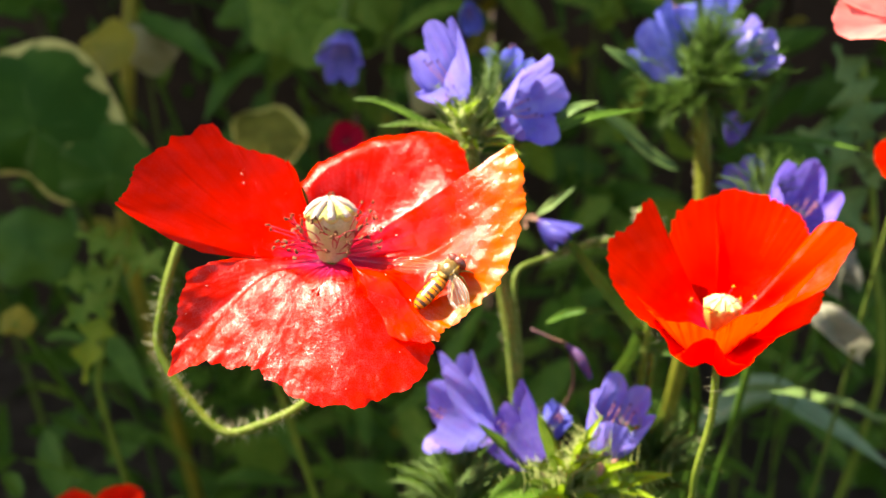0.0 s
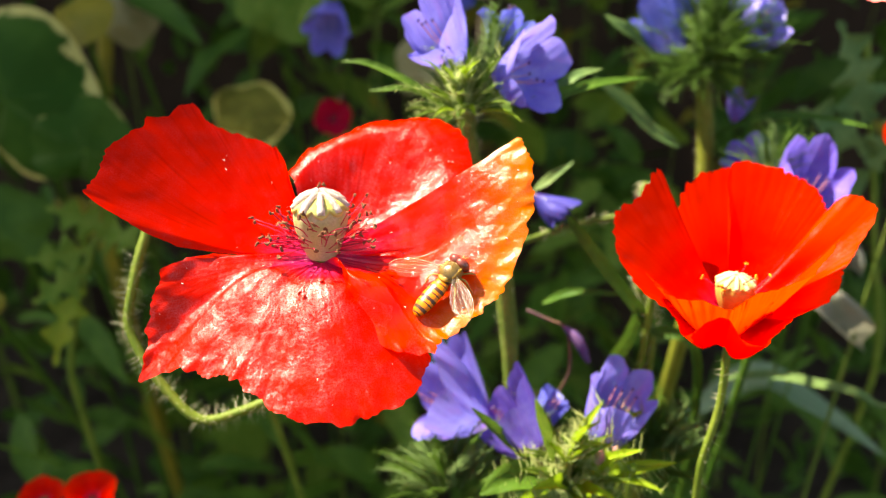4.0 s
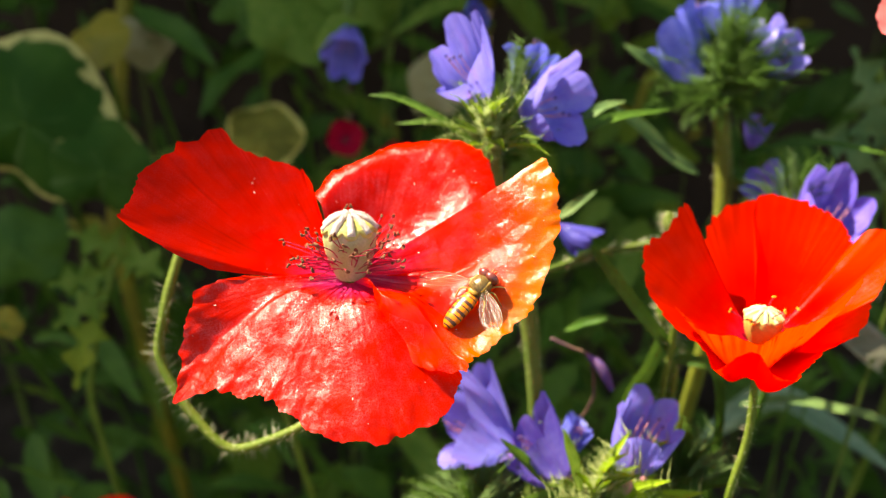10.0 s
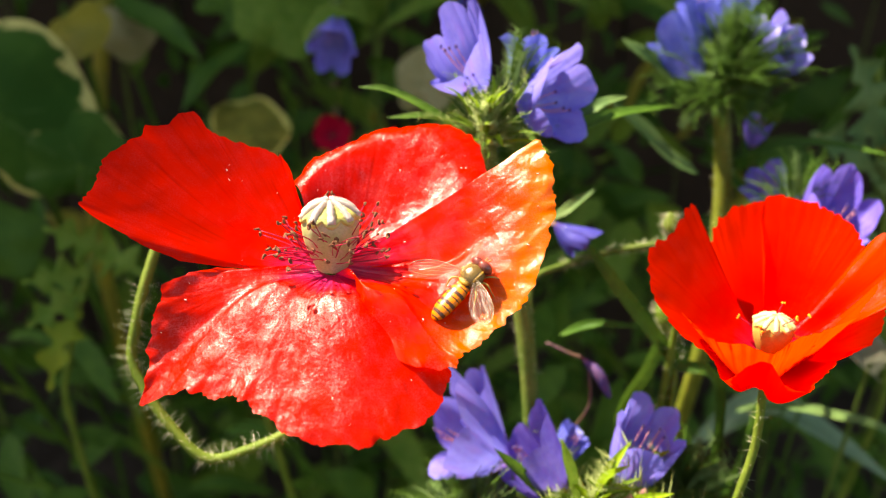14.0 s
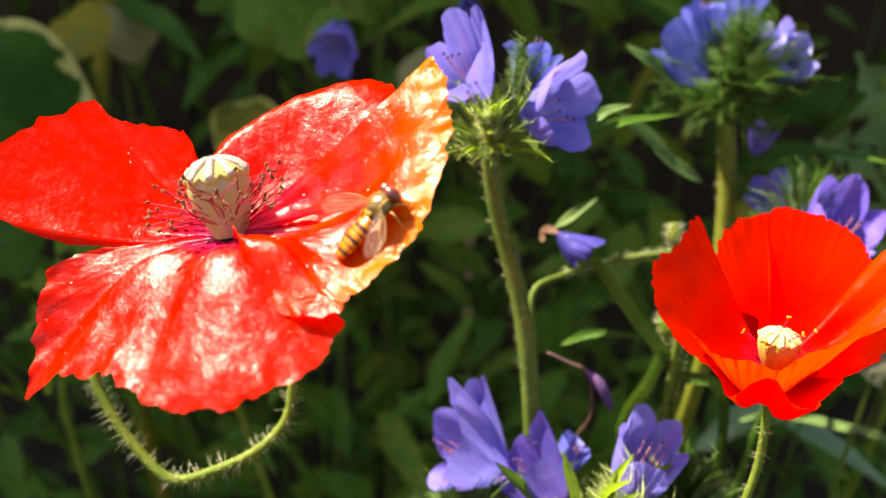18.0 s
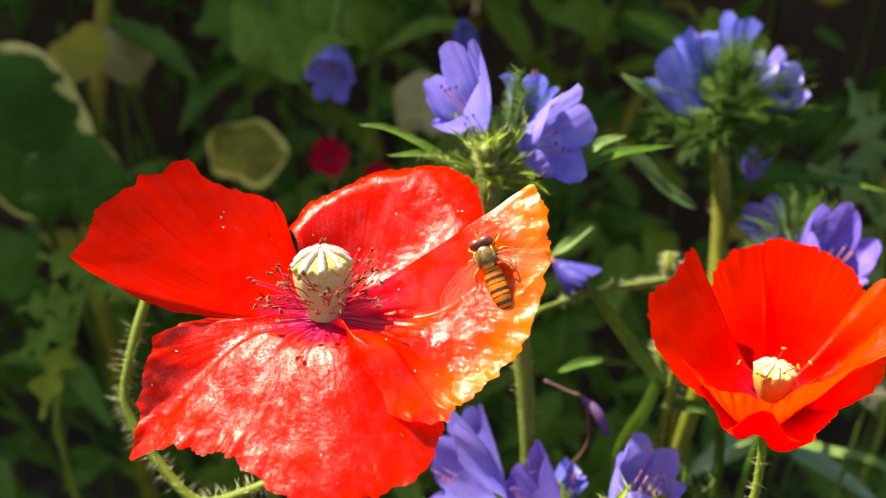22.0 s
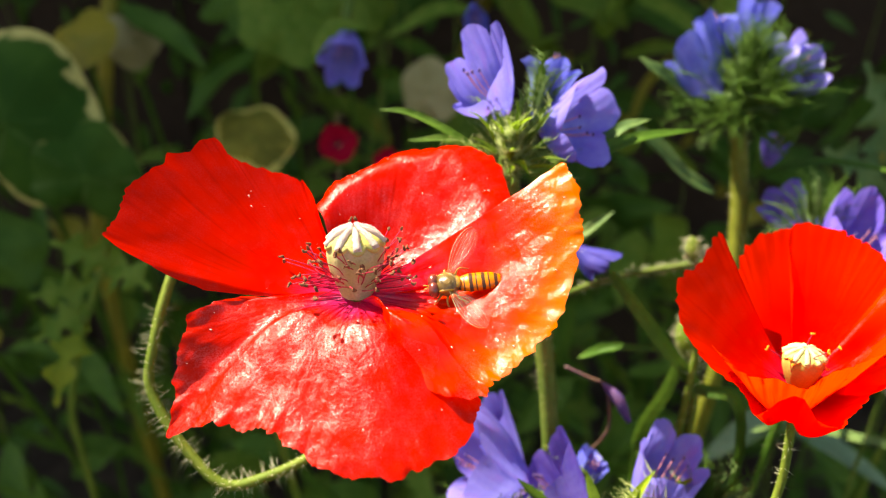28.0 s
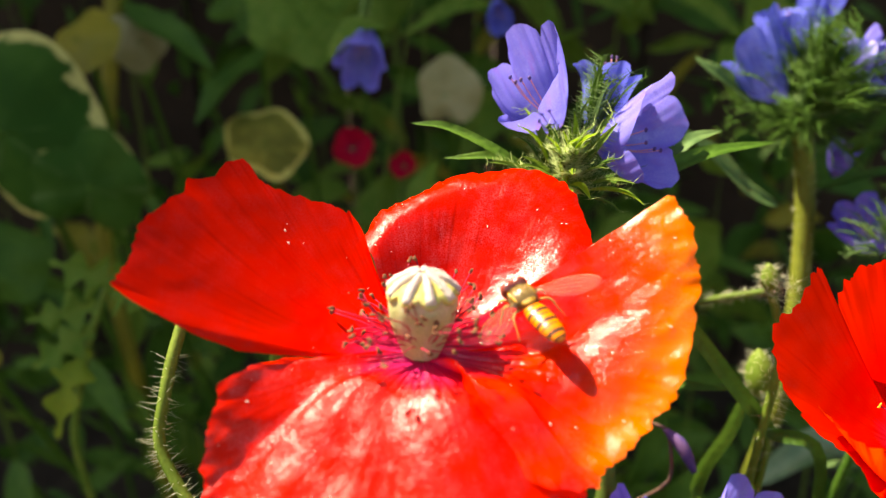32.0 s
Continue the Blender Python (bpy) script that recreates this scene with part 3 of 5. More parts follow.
def large_poppy():
    centre = Vector((-0.0168, 0.1092, 0.4487))
    poppy = thing("poppy", (-0.0170, 0.1111, 0.4484), "wide open red poppy with glossy crumpled petals, past its prime", "poppy flower", "poppies")
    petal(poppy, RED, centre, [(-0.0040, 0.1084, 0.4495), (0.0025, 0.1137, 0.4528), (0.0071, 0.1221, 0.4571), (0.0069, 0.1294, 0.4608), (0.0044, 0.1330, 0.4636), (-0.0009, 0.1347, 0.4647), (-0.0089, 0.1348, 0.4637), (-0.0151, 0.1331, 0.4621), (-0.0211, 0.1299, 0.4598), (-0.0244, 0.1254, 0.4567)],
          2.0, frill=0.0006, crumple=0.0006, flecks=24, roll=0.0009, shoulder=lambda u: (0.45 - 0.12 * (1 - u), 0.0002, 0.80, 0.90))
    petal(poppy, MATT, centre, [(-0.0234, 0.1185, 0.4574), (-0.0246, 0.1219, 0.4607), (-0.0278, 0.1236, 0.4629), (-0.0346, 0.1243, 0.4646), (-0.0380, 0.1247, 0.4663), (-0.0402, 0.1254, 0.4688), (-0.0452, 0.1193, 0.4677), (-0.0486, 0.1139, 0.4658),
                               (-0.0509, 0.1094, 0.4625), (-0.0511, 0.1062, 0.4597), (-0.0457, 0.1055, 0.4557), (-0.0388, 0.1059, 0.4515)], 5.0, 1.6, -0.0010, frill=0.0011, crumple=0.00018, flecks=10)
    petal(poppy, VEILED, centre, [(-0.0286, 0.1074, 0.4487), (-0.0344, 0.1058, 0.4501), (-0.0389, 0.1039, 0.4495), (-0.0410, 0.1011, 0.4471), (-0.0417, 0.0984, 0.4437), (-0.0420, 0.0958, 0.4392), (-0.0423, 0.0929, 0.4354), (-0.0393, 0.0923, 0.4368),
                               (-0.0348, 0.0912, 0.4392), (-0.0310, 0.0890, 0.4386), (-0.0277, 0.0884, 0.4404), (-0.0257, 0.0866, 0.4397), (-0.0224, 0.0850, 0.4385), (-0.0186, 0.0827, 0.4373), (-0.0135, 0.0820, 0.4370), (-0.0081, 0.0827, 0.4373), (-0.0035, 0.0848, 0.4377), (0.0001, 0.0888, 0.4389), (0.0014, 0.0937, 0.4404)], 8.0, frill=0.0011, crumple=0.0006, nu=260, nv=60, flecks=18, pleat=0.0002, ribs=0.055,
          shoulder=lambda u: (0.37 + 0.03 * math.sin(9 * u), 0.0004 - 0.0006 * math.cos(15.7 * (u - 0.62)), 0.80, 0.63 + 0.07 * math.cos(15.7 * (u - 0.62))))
    petal(poppy, SUNLIT_ORANGE, centre, [(-0.0111, 0.0990, 0.4461), (-0.0078, 0.0935, 0.4438), (-0.0036, 0.0913, 0.4427), (0.0011, 0.0911, 0.4426), (0.0026, 0.0922, 0.4434), (0.0055, 0.0940, 0.4448), (0.0093, 0.0963, 0.4468), (0.0124, 0.0986, 0.4499),
                               (0.0147, 0.1023, 0.4543), (0.0165, 0.1065, 0.4591), (0.0167, 0.1091, 0.4619), (0.0163, 0.1123, 0.4655), (0.0149, 0.1148, 0.4684)], 11.0, crumple=0.0008, shoulder=lambda u: (0.60 - 0.14 * min(1, u * 2), 0.0034 * max(0, 1 - u * 2.4) ** 0.8 + 0.0006 * u + 0.0080 * max(0, u * 4 - 3) ** 1.5, 0.84, 0.42 + 0.48 * min(1, u * 2) - 0.06 * max(0, u * 4 - 3)), nu=150, flecks=18, pleat=0.00012, ribs=0.03, lip=0.0013, label="red petal with sun glow painted orange towards its wavy rim")
    seed_head(poppy, (-0.0167, 0.1094, 0.4487), (0, 0.06, 1), 0.0116, 0.00385, 9, 1.0)
    stamens(poppy, (-0.0167, 0.1095, 0.4492), (0, 0.1, 1), 78, 0.0100, 4, ANTHER, (0.6, 1.4), 0.00043)
    stem = [centre - Vector((0, 0, 0.0022)), centre + Vector((-0.001, 0.004, -0.009)), centre + Vector((-0.002, 0.010, -0.020))]
    part("flower_stalk", Geo().tube(stem, 0.0011, 8), STEM, poppy)
    # the long hooked stalk, which hardly stirs
    line = [(-0.0212, 0.1302, 0.4242), (-0.0223, 0.1253, 0.4138), (-0.0273, 0.1218, 0.4086), (-0.0356, 0.1192, 0.4055), (-0.0436, 0.1186, 0.4041), (-0.0507, 0.1220, 0.4090), (-0.0556, 0.1255, 0.4143), (-0.0588, 0.1291, 0.4195), (-0.0585, 0.1329, 0.4253), (-0.0575, 0.1381, 0.4318), (-0.0550, 0.1463, 0.4399),
            (-0.0511, 0.1555, 0.4430), (-0.0461, 0.1598, 0.4286), (-0.0481, 0.1710, 0.3934), (-0.03, 0.20, 0.2), (-0.03, 0.21, 0.0)]
    stalk = thing("poppy_stalk", line[-1], "pale green hooked poppy stalk with bristly white hairs", "stem")
    tube = part("stalk", Geo().tube(line, lambda t: 0.00092 + 0.0003 * t, 8, 110), STEM, stalk)
    part("hairs", hairs_on(line[:10], 0.001, 360, 0.0033, 3), HAIR, tube)


def cup_poppy():
    centre = Vector((0.0568, 0.1140, 0.4310))
    poppy = thing("poppy", (centre.x, centre.y + 0.02, 0), "fresh scarlet cup-shaped poppy glowing in the sun", "poppy flower", "poppies")
    petal(poppy, SCARLET, centre, [(0.0588, 0.1256, 0.4427), (0.0608, 0.1346, 0.4516), (0.0675, 0.1352, 0.4516), (0.0725, 0.1335, 0.4503), (0.0758, 0.1305, 0.4485), (0.0769, 0.1277, 0.4462), (0.0766, 0.1249, 0.4436)],
          21.0, 1.15, -0.001, 0.0008, 0.00022, 90, 30, pleat=0.00006)
    petal(poppy, SCARLET, centre, [(0.0717, 0.1274, 0.4419), (0.0733, 0.1347, 0.4489), (0.0685, 0.1368, 0.4502), (0.0626, 0.1374, 0.4504), (0.0571, 0.1360, 0.4498), (0.0522, 0.1330, 0.4480), (0.0500, 0.1288, 0.4438), (0.0502, 0.1229, 0.4393)],
          22.5, 1.15, -0.0015, 0.0008, 0.00022, 90, 30, pleat=0.00006)
    petal(poppy, SCARLET, centre, [(0.0506, 0.1233, 0.4379), (0.0487, 0.1262, 0.4453), (0.0460, 0.1289, 0.4523), (0.0439, 0.1278, 0.4523), (0.0407, 0.1242, 0.4492), (0.0366, 0.1214, 0.4480), (0.0355, 0.1179, 0.4451), (0.0362, 0.1144, 0.4413), (0.0390, 0.1112, 0.4380), (0.0426, 0.1090, 0.4356)],
          24.0, 1.05, -0.001, 0.0008, 0.00022, 90, 30, pleat=0.00006)
    petal(poppy, LIT_EDGED, centre, [(0.0641, 0.1077, 0.4340), (0.0714, 0.1098, 0.4361), (0.0751, 0.1136, 0.4407), (0.0785, 0.1170, 0.4433), (0.0826, 0.1214, 0.4480), (0.0792, 0.1244, 0.4498), (0.0762, 0.1253, 0.4469), (0.0741, 0.1242, 0.4422)],
          27.0, 1.1, -0.001, 0.0008, 0.00022, 90, 30, pleat=0.00006)
    petal(poppy, LIT_EDGED, centre, [(0.0397, 0.1129, 0.4404), (0.0417, 0.1080, 0.4393), (0.0443, 0.1056, 0.4389), (0.0477, 0.1046, 0.4391), (0.0518, 0.1039, 0.4377), (0.0544, 0.1047, 0.4388), (0.0572, 0.1057, 0.4399), (0.0616, 0.1073, 0.4401), (0.0686, 0.1107, 0.4416), (0.0739, 0.1152, 0.4453)],
          30.0, 0.95, -0.007, 0.0010, 0.0003, 110, 30, pleat=0.00012)
    petal(poppy, SCARLET, centre, [(0.0431, 0.1108, 0.4359), (0.0443, 0.1068, 0.4345), (0.0456, 0.1039, 0.4329), (0.0494, 0.1044, 0.4353), (0.0520, 0.1037, 0.4361), (0.0541, 0.1018, 0.4333), (0.0574, 0.1014, 0.4324), (0.0597, 0.1026, 0.4337), (0.0635, 0.1051, 0.4356), (0.0708, 0.1089, 0.4366)],
          33.0, 0.9, -0.006, 0.0008, 0.00022, 90, 30, pleat=0.00006)
    seed_head(poppy, (0.0566, 0.1135, 0.4320), (0, 0.04, 1), 0.0074, 0.0029, 10, 2.0, True)
    stamens(poppy, (0.0568, 0.1136, 0.4325), (0, 0.1, 1), 9, 0.0072, 5, PALE_ANTHER, (0.4, 0.8), 0.0004)
    line = [centre, (0.0571, 0.1132, 0.4246), (0.0572, 0.1117, 0.4130), (0.0551, 0.1099, 0.3996), (0.0559, 0.1098, 0.3804), (centre.x, centre.y + 0.02, 0.2), (centre.x, centre.y + 0.02, 0.0)]
    stalk = part("stalk", Geo().tube(line, 0.00075, 8, 60), STEM, poppy)
    part("hairs", hairs_on(line[:5], 0.0008, 110, 0.0016, 6), HAIR, stalk)


def far_poppy(centre, size, face, material, label, seed, count=4, aside=0.0):
    """A poppy seen small behind the others."""
    centre, turn = Vector(centre), frame_of(face, (1, 0, 0))
    poppy = thing("poppy", (centre.x + aside, centre.y + 0.01, 0), label, "poppy flower", "poppies")
    for k in range(count):
        mid = k * 2 * math.pi / count + seed
        rim = []
        for i in range(7):
            a = mid + (i / 6 - 0.5) * 1.9
            r = size * (0.82 + 0.18 * math.sin(math.pi * i / 6))
            rim.append(centre + turn @ Vector((r * math.cos(a), r * math.sin(a), size * 0.5 + 0.05 * size * math.sin(5 * a))))
        petal(poppy, material, centre, rim, seed + k, 1.2, 0.0, 0.0005, 0.0008, 28, 14)
    line = [centre, centre + Vector((0.001 + aside * 0.4, 0.004, -0.02)), (centre.x + aside, centre.y + 0.008, centre.z * 0.5), (centre.x + aside, centre.y + 0.01, 0)]
    part("stalk", Geo().tube(line, 0.0007, 6), WOODY, poppy)


def poppy_bud(tip, foot, size, label, seed):
    """A nodding hairy bud on its stalk."""
    tip, foot = Vector(tip), Vector(foot)
    bud = thing("poppy_bud", (foot.x, foot.y, 0), label, "flower bud", "poppy buds")
    turn = frame_of(tip - foot)

    def shell(u, v):
        a, r = u * 6.283, size * 0.27 * math.sin(math.pi * min(1, v * 0.97 + 0.03)) ** 0.7
        r *= 1 - 0.08 * (abs(math.cos(a)) < 0.12)
        return foot + turn @ Vector((r * math.cos(a), r * math.sin(a), size * v))

    case = part("bud_case", Geo().grid(shell, 20, 12, True), STEM, bud)
    g, rnd = Geo(), random.Random(seed)
    for _ in range(160):
        u, v = rnd.random(), rnd.uniform(0.05, 0.95)
        p = shell(u, v)
        out = (p - (foot + turn @ Vector((0, 0, size * v)))).normalized() + (tip - foot).normalized() * rnd.uniform(-0.2, 0.6)
        g.hair(p, p + out * 0.0018 * rnd.uniform(0.6, 1.1), 0.00006)
    part("hairs", g, HAIR, case)
    line = [foot, foot + (foot - tip).normalized() * 0.012, Vector((foot.x, foot.y, foot.z * 0.6)), Vector((foot.x, foot.y, 0))]
    stalk = part("stalk", Geo().tube(line, 0.0009, 7, 30), STEM, bud)
    part("hairs", hairs_on(line[:3], 0.0009, 200, 0.0028, seed), HAIR, stalk)


# ---- bugloss ----
def bell(parent, foot, mouth, width, hood, material, seed, lip=0.35, flare=1.0, stamen=4):
    """A funnel flower with five ruffled round lobes, longer on the side that hood names, and thin pink stamens."""
    foot, mouth = Vector(foot), Vector(mouth)
    way = mouth - foot
    length, turn = way.length, frame_of(way, hood)
    curls = [noise.noise(Vector((k * 3.1 + 0.4, seed * 1.7, 0.3))) for k in range(5)]
    sag = Vector((0, 0, -1)) * length * 0.06

    def point(u, v):
        a = u * 2 * math.pi
        c = abs(math.cos(2.5 * (a - math.pi / 5)))
        k = int(a / (2 * math.pi / 5)) % 5
        q = curls[k] * c ** 0.6
        tip = max(0, v - 0.62) / 0.38
        swell = 0.17 + 0.83 * (1 - (1 - min(1, v * 1.05)) ** 1.7)
        r = width * 0.5 * swell * (1 - 0.13 * (1 - c) ** 1.5 * min(1, v * 1.5))
        r *= 1 + flare * (0.16 * c ** 0.5 + 0.55 * q) * tip ** 2
        r *= 1 + (0.10 * noise.noise(Vector((math.cos(a) * 2.2, math.sin(a) * 2.2, seed + v * 1.6))) + 0.06 * noise.noise(Vector((math.cos(a) * 7, math.sin(a) * 7, seed + v * 2)))) * v
        z = length * v * (0.86 + lip * 0.5 * math.cos(a)) + width * tip * (0.20 * c ** 0.55 - 0.06)
        low = max(0.0, -math.cos(a)) ** 2 * tip
        z -= width * flare * (0.10 * low + 0.30 * max(0, q) * tip ** 3)
        r += width * flare * 0.16 * low * c
        ruffle = width * 0.035 * tip ** 2 * (math.sin(5 * a + seed) + 0.3 * math.sin(13 * a + 2 * seed) + 0.12 * math.sin(23 * a))
        return foot + turn @ Vector((r * math.cos(a), (r * 0.90 + ruffle) * math.sin(a), z + ruffle * 0.7)) + sag * math.sin(math.pi * v)

    ob = part("bell", Geo().grid(point, 110, 32, True), material, parent)
    rnd = random.Random(seed)
    for k in range(stamen):
        a = math.pi + (k - (stamen - 1) / 2) * 0.55 + rnd.uniform(-0.1, 0.1)
        end = rnd.uniform(0.78, 1.0)
        line = [foot + turn @ Vector((0.0006 * math.cos(a), 0.0006 * math.sin(a), length * 0.2)),
                foot + turn @ Vector((width * 0.16 * math.cos(a), width * 0.16 * math.sin(a), length * 0.55)),
                foot + turn @ Vector((width * 0.20 * math.cos(a), width * 0.20 * math.sin(a), length * end))]
        fil = part("stamen", Geo().tube(line, 0.00010, 5, 8), PINK, ob)
        g = Geo()
        tip = line[-1]
        g.grid(lambda u, v: tip + Vector((0.00030 * math.sin(math.pi * v) * math.cos(6.283 * u), 0.00030 * math.sin(math.pi * v) * math.sin(6.283 * u), 0.0004 * math.cos(math.pi * v))), 8, 6, True)
        part("anther", g, HUSK, fil, "dark slate anther")
    return ob


def sepal_mesh(length, width, name, material, fuzz=None):
    """One narrow hairy sepal along z."""
    g = Geo()
    leaf_sheet(g, [(0, 0, 0), (length * 0.08, 0, length * 0.35), (length * 0.10, 0, length * 0.7), (0.0, 0, length)], width, (1, 0, 0), 0.35, nu=4, nv=8, power=0.6)
    blade = g.mesh(name)
    blade.materials.append(material)
    rnd, g = random.Random(7), Geo()
    for _ in range(44):
        v = rnd.uniform(0.05, 1.0)
        p = Vector((length * 0.09 * math.sin(math.pi * v), rnd.choice((-0.4, 0.4)) * width * math.sin(math.pi * v ** 0.6), length * v))
        g.hair(p, p + Vector((rnd.uniform(-0.4, 1), 1.6 * math.copysign(1, p.y), rnd.uniform(0.2, 1))).normalized() * rnd.uniform(0.12, 0.26), 0.006)
    down = g.mesh("hairs")
    down.materials.append(fuzz or DOWN)
    return blade, down


def whorl(parent, centre, axis, count, radius, length, seed, meshes, spread=(0.1, 1.35)):
    """Sepals that stand out on all sides of a flower head."""
    rnd = random.Random(seed)
    centre, turn = Vector(centre), frame_of(axis, (1, 0, 0)).to_4x4()
    for k in range(count):
        tilt, a = rnd.uniform(*spread), rnd.uniform(0, 6.283)
        m = Matrix.Translation(centre) @ turn @ Matrix.Rotation(a, 4, "Z") @ Matrix.Rotation(tilt, 4, "Y") @ Matrix.Translation((0, 0, radius * rnd.uniform(0.3, 1.0))) @ Matrix.Rotation(rnd.uniform(2.6, 3.7), 4, "Z")
        m = m @ Matrix.Scale(length * rnd.uniform(0.7, 1.15), 4)
        blade, down = meshes[k % len(meshes)]
        part("hairs", down, DOWN, part("sepal", blade, GREEN, parent, "", m))


def bugloss(name_label, stem, whorls, bells, leaves, seed, thick=0.0019, skin=None):
    """A bugloss plant: stem, flower heads of hairy sepals, bells, narrow leaves."""
    base = (stem[-1][0], stem[-1][1], 0)
    plant = thing("viper_bugloss", base, name_label, "wildflower", "bugloss plants")
    tube = part("stem", Geo().tube(stem, thick, 9, 50), skin or WOODY, plant)
    part("hairs", hairs_on(stem[:4], thick, 260, 0.0018, seed), HAIR, tube)
    for centre, axis, count, radius, length, spread, meshes in whorls:
        whorl(plant, centre, axis, count, radius, length, seed + count, meshes, spread)
    for k, (foot, mouth, width, hood, material, lip, flare) in enumerate(bells):
        bell(plant, foot, mouth, width, hood, material, seed + k * 3.7, lip, flare)
    for k, (line, width, material) in enumerate(leaves):
        g = leaf_sheet(Geo(), line, width, (0.1, -0.5, 1), 0.22, nu=6, nv=16, power=0.8, wave=0.12, seed=k)
        part("leaf", g, material, plant)
    return plant


def bugloss_plants():
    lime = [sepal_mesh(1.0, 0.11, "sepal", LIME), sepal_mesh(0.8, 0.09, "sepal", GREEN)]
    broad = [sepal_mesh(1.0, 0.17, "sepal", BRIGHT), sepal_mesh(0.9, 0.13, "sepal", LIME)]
    dull = [sepal_mesh(1.0, 0.07, "sepal", GREEN, GREEN), sepal_mesh(0.85, 0.06, "sepal", GREY, GREY)]
    fine = [sepal_mesh(1.0, 0.04, "sepal", GREEN, DEEP), sepal_mesh(0.9, 0.035, "sepal", DEEP, GREEN)]
    bugloss("viper's bugloss with three violet-blue bells over a hairy green head",
            [(0.0102, 0.1548, 0.4580), (0.0125, 0.1526, 0.4440), (0.0178, 0.1475, 0.4258), (0.0207, 0.1425, 0.4081), (0.0223, 0.1383, 0.3824), (0.02, 0.16, 0.2), (0.02, 0.165, 0.0)],
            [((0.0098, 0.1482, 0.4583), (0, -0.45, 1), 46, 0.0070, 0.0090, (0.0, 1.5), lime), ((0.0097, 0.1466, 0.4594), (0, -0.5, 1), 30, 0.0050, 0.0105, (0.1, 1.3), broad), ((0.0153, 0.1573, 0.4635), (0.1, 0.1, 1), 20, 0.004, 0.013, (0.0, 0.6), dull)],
            [((0.0097, 0.1580, 0.4661), (0.0025, 0.1541, 0.4779), 0.0145, (0.3, 0.55, 1), VIOLET, 0.45, 0.9), ((0.0167, 0.1593, 0.4631), (0.0205, 0.1685, 0.4756), 0.0098, (0.1, 1, 0.3), BLUE, 0.15, 1.4),
             ((0.0170, 0.1560, 0.4630), (0.0262, 0.1505, 0.4678), 0.0165, (0.9, 0.6, 0.9), VIOLET, 0.35, 0.9)],
            [([(0.0061, 0.1528, 0.4586), (-0.0017, 0.1538, 0.4631), (-0.0100, 0.1563, 0.4661), (-0.0159, 0.1576, 0.4666)], 0.0024, GREEN), ([(0.0073, 0.1533, 0.4572), (-0.0005, 0.1551, 0.4610), (-0.0102, 0.1560, 0.4608)], 0.0022, GREEN),
             ([(0.0147, 0.1543, 0.4569), (0.0260, 0.1538, 0.4583), (0.0371, 0.1566, 0.4619), (0.0498, 0.1593, 0.4631)], 0.0036, GREEN), ([(0.0265, 0.1565, 0.4569), (0.0341, 0.1603, 0.4628), (0.0405, 0.1621, 0.4643)], 0.0028, GREY)], 11)
    bugloss("tall bugloss with a dense bristly green head and blue flowers",
            [(0.0783, 0.2081, 0.4541), (0.0802, 0.2040, 0.4406), (0.0809, 0.1998, 0.4268), (0.0801, 0.1935, 0.4063), (0.0769, 0.1866, 0.3797), (0.075, 0.22, 0.2), (0.075, 0.225, 0.0)],
            [((0.0784, 0.2078, 0.4558), (-0.05, -0.25, 1), 270, 0.0095, 0.0170, (0.0, 1.65), fine), ((0.0776, 0.2051, 0.4548), (-0.1, -0.5, 0.7), 40, 0.008, 0.013, (0.3, 1.5), dull)],
            [((0.0702, 0.2031, 0.4599), (0.0639, 0.2136, 0.4742), 0.0150, (0.6, 0.2, 1), BLUE, 0.35, 0.5), ((0.0745, 0.2091, 0.4633), (0.0713, 0.2168, 0.4799), 0.0125, (0, 1, 0.4), BLUE, 0.25, 0.6),
             ((0.0842, 0.2122, 0.4628), (0.0881, 0.2145, 0.4750), 0.0135, (0, 1, 0.4), VIOLET, 0.2, 1.2), ((0.0861, 0.2071, 0.4614), (0.0936, 0.2036, 0.4705), 0.0155, (0.6, 0.6, 0.8), VIOLET, 0.35, 0.6),
             ((0.0890, 0.2346, 0.4707), (0.0921, 0.2393, 0.4809), 0.012, (0, 1, 0.3), BLUE, 0.2, 0.8), ((0.0900, 0.2089, 0.4392), (0.0924, 0.2107, 0.4479), 0.008, (0.5, 0.5, 1), SHADED_VIOLET, 0.3, 0.8)],
            [([(0.0734, 0.2009, 0.4340), (0.0625, 0.1994, 0.4403), (0.0538, 0.1995, 0.4475), (0.0461, 0.1995, 0.4545)], 0.0070, GREY), ([(0.0661, 0.2064, 0.4576), (0.0569, 0.2071, 0.4637), (0.0499, 0.2096, 0.4691)], 0.0055, GREY),
             ([(0.0838, 0.2046, 0.4371), (0.0982, 0.2026, 0.4423), (0.1125, 0.1994, 0.4426), (0.1220, 0.1936, 0.4420)], 0.0030, DEEP), ([(0.0895, 0.2086, 0.4409), (0.0936, 0.2090, 0.4466), (0.0983, 0.2101, 0.4513)], 0.005, GREEN)], 23, 0.0024, OLIVE)
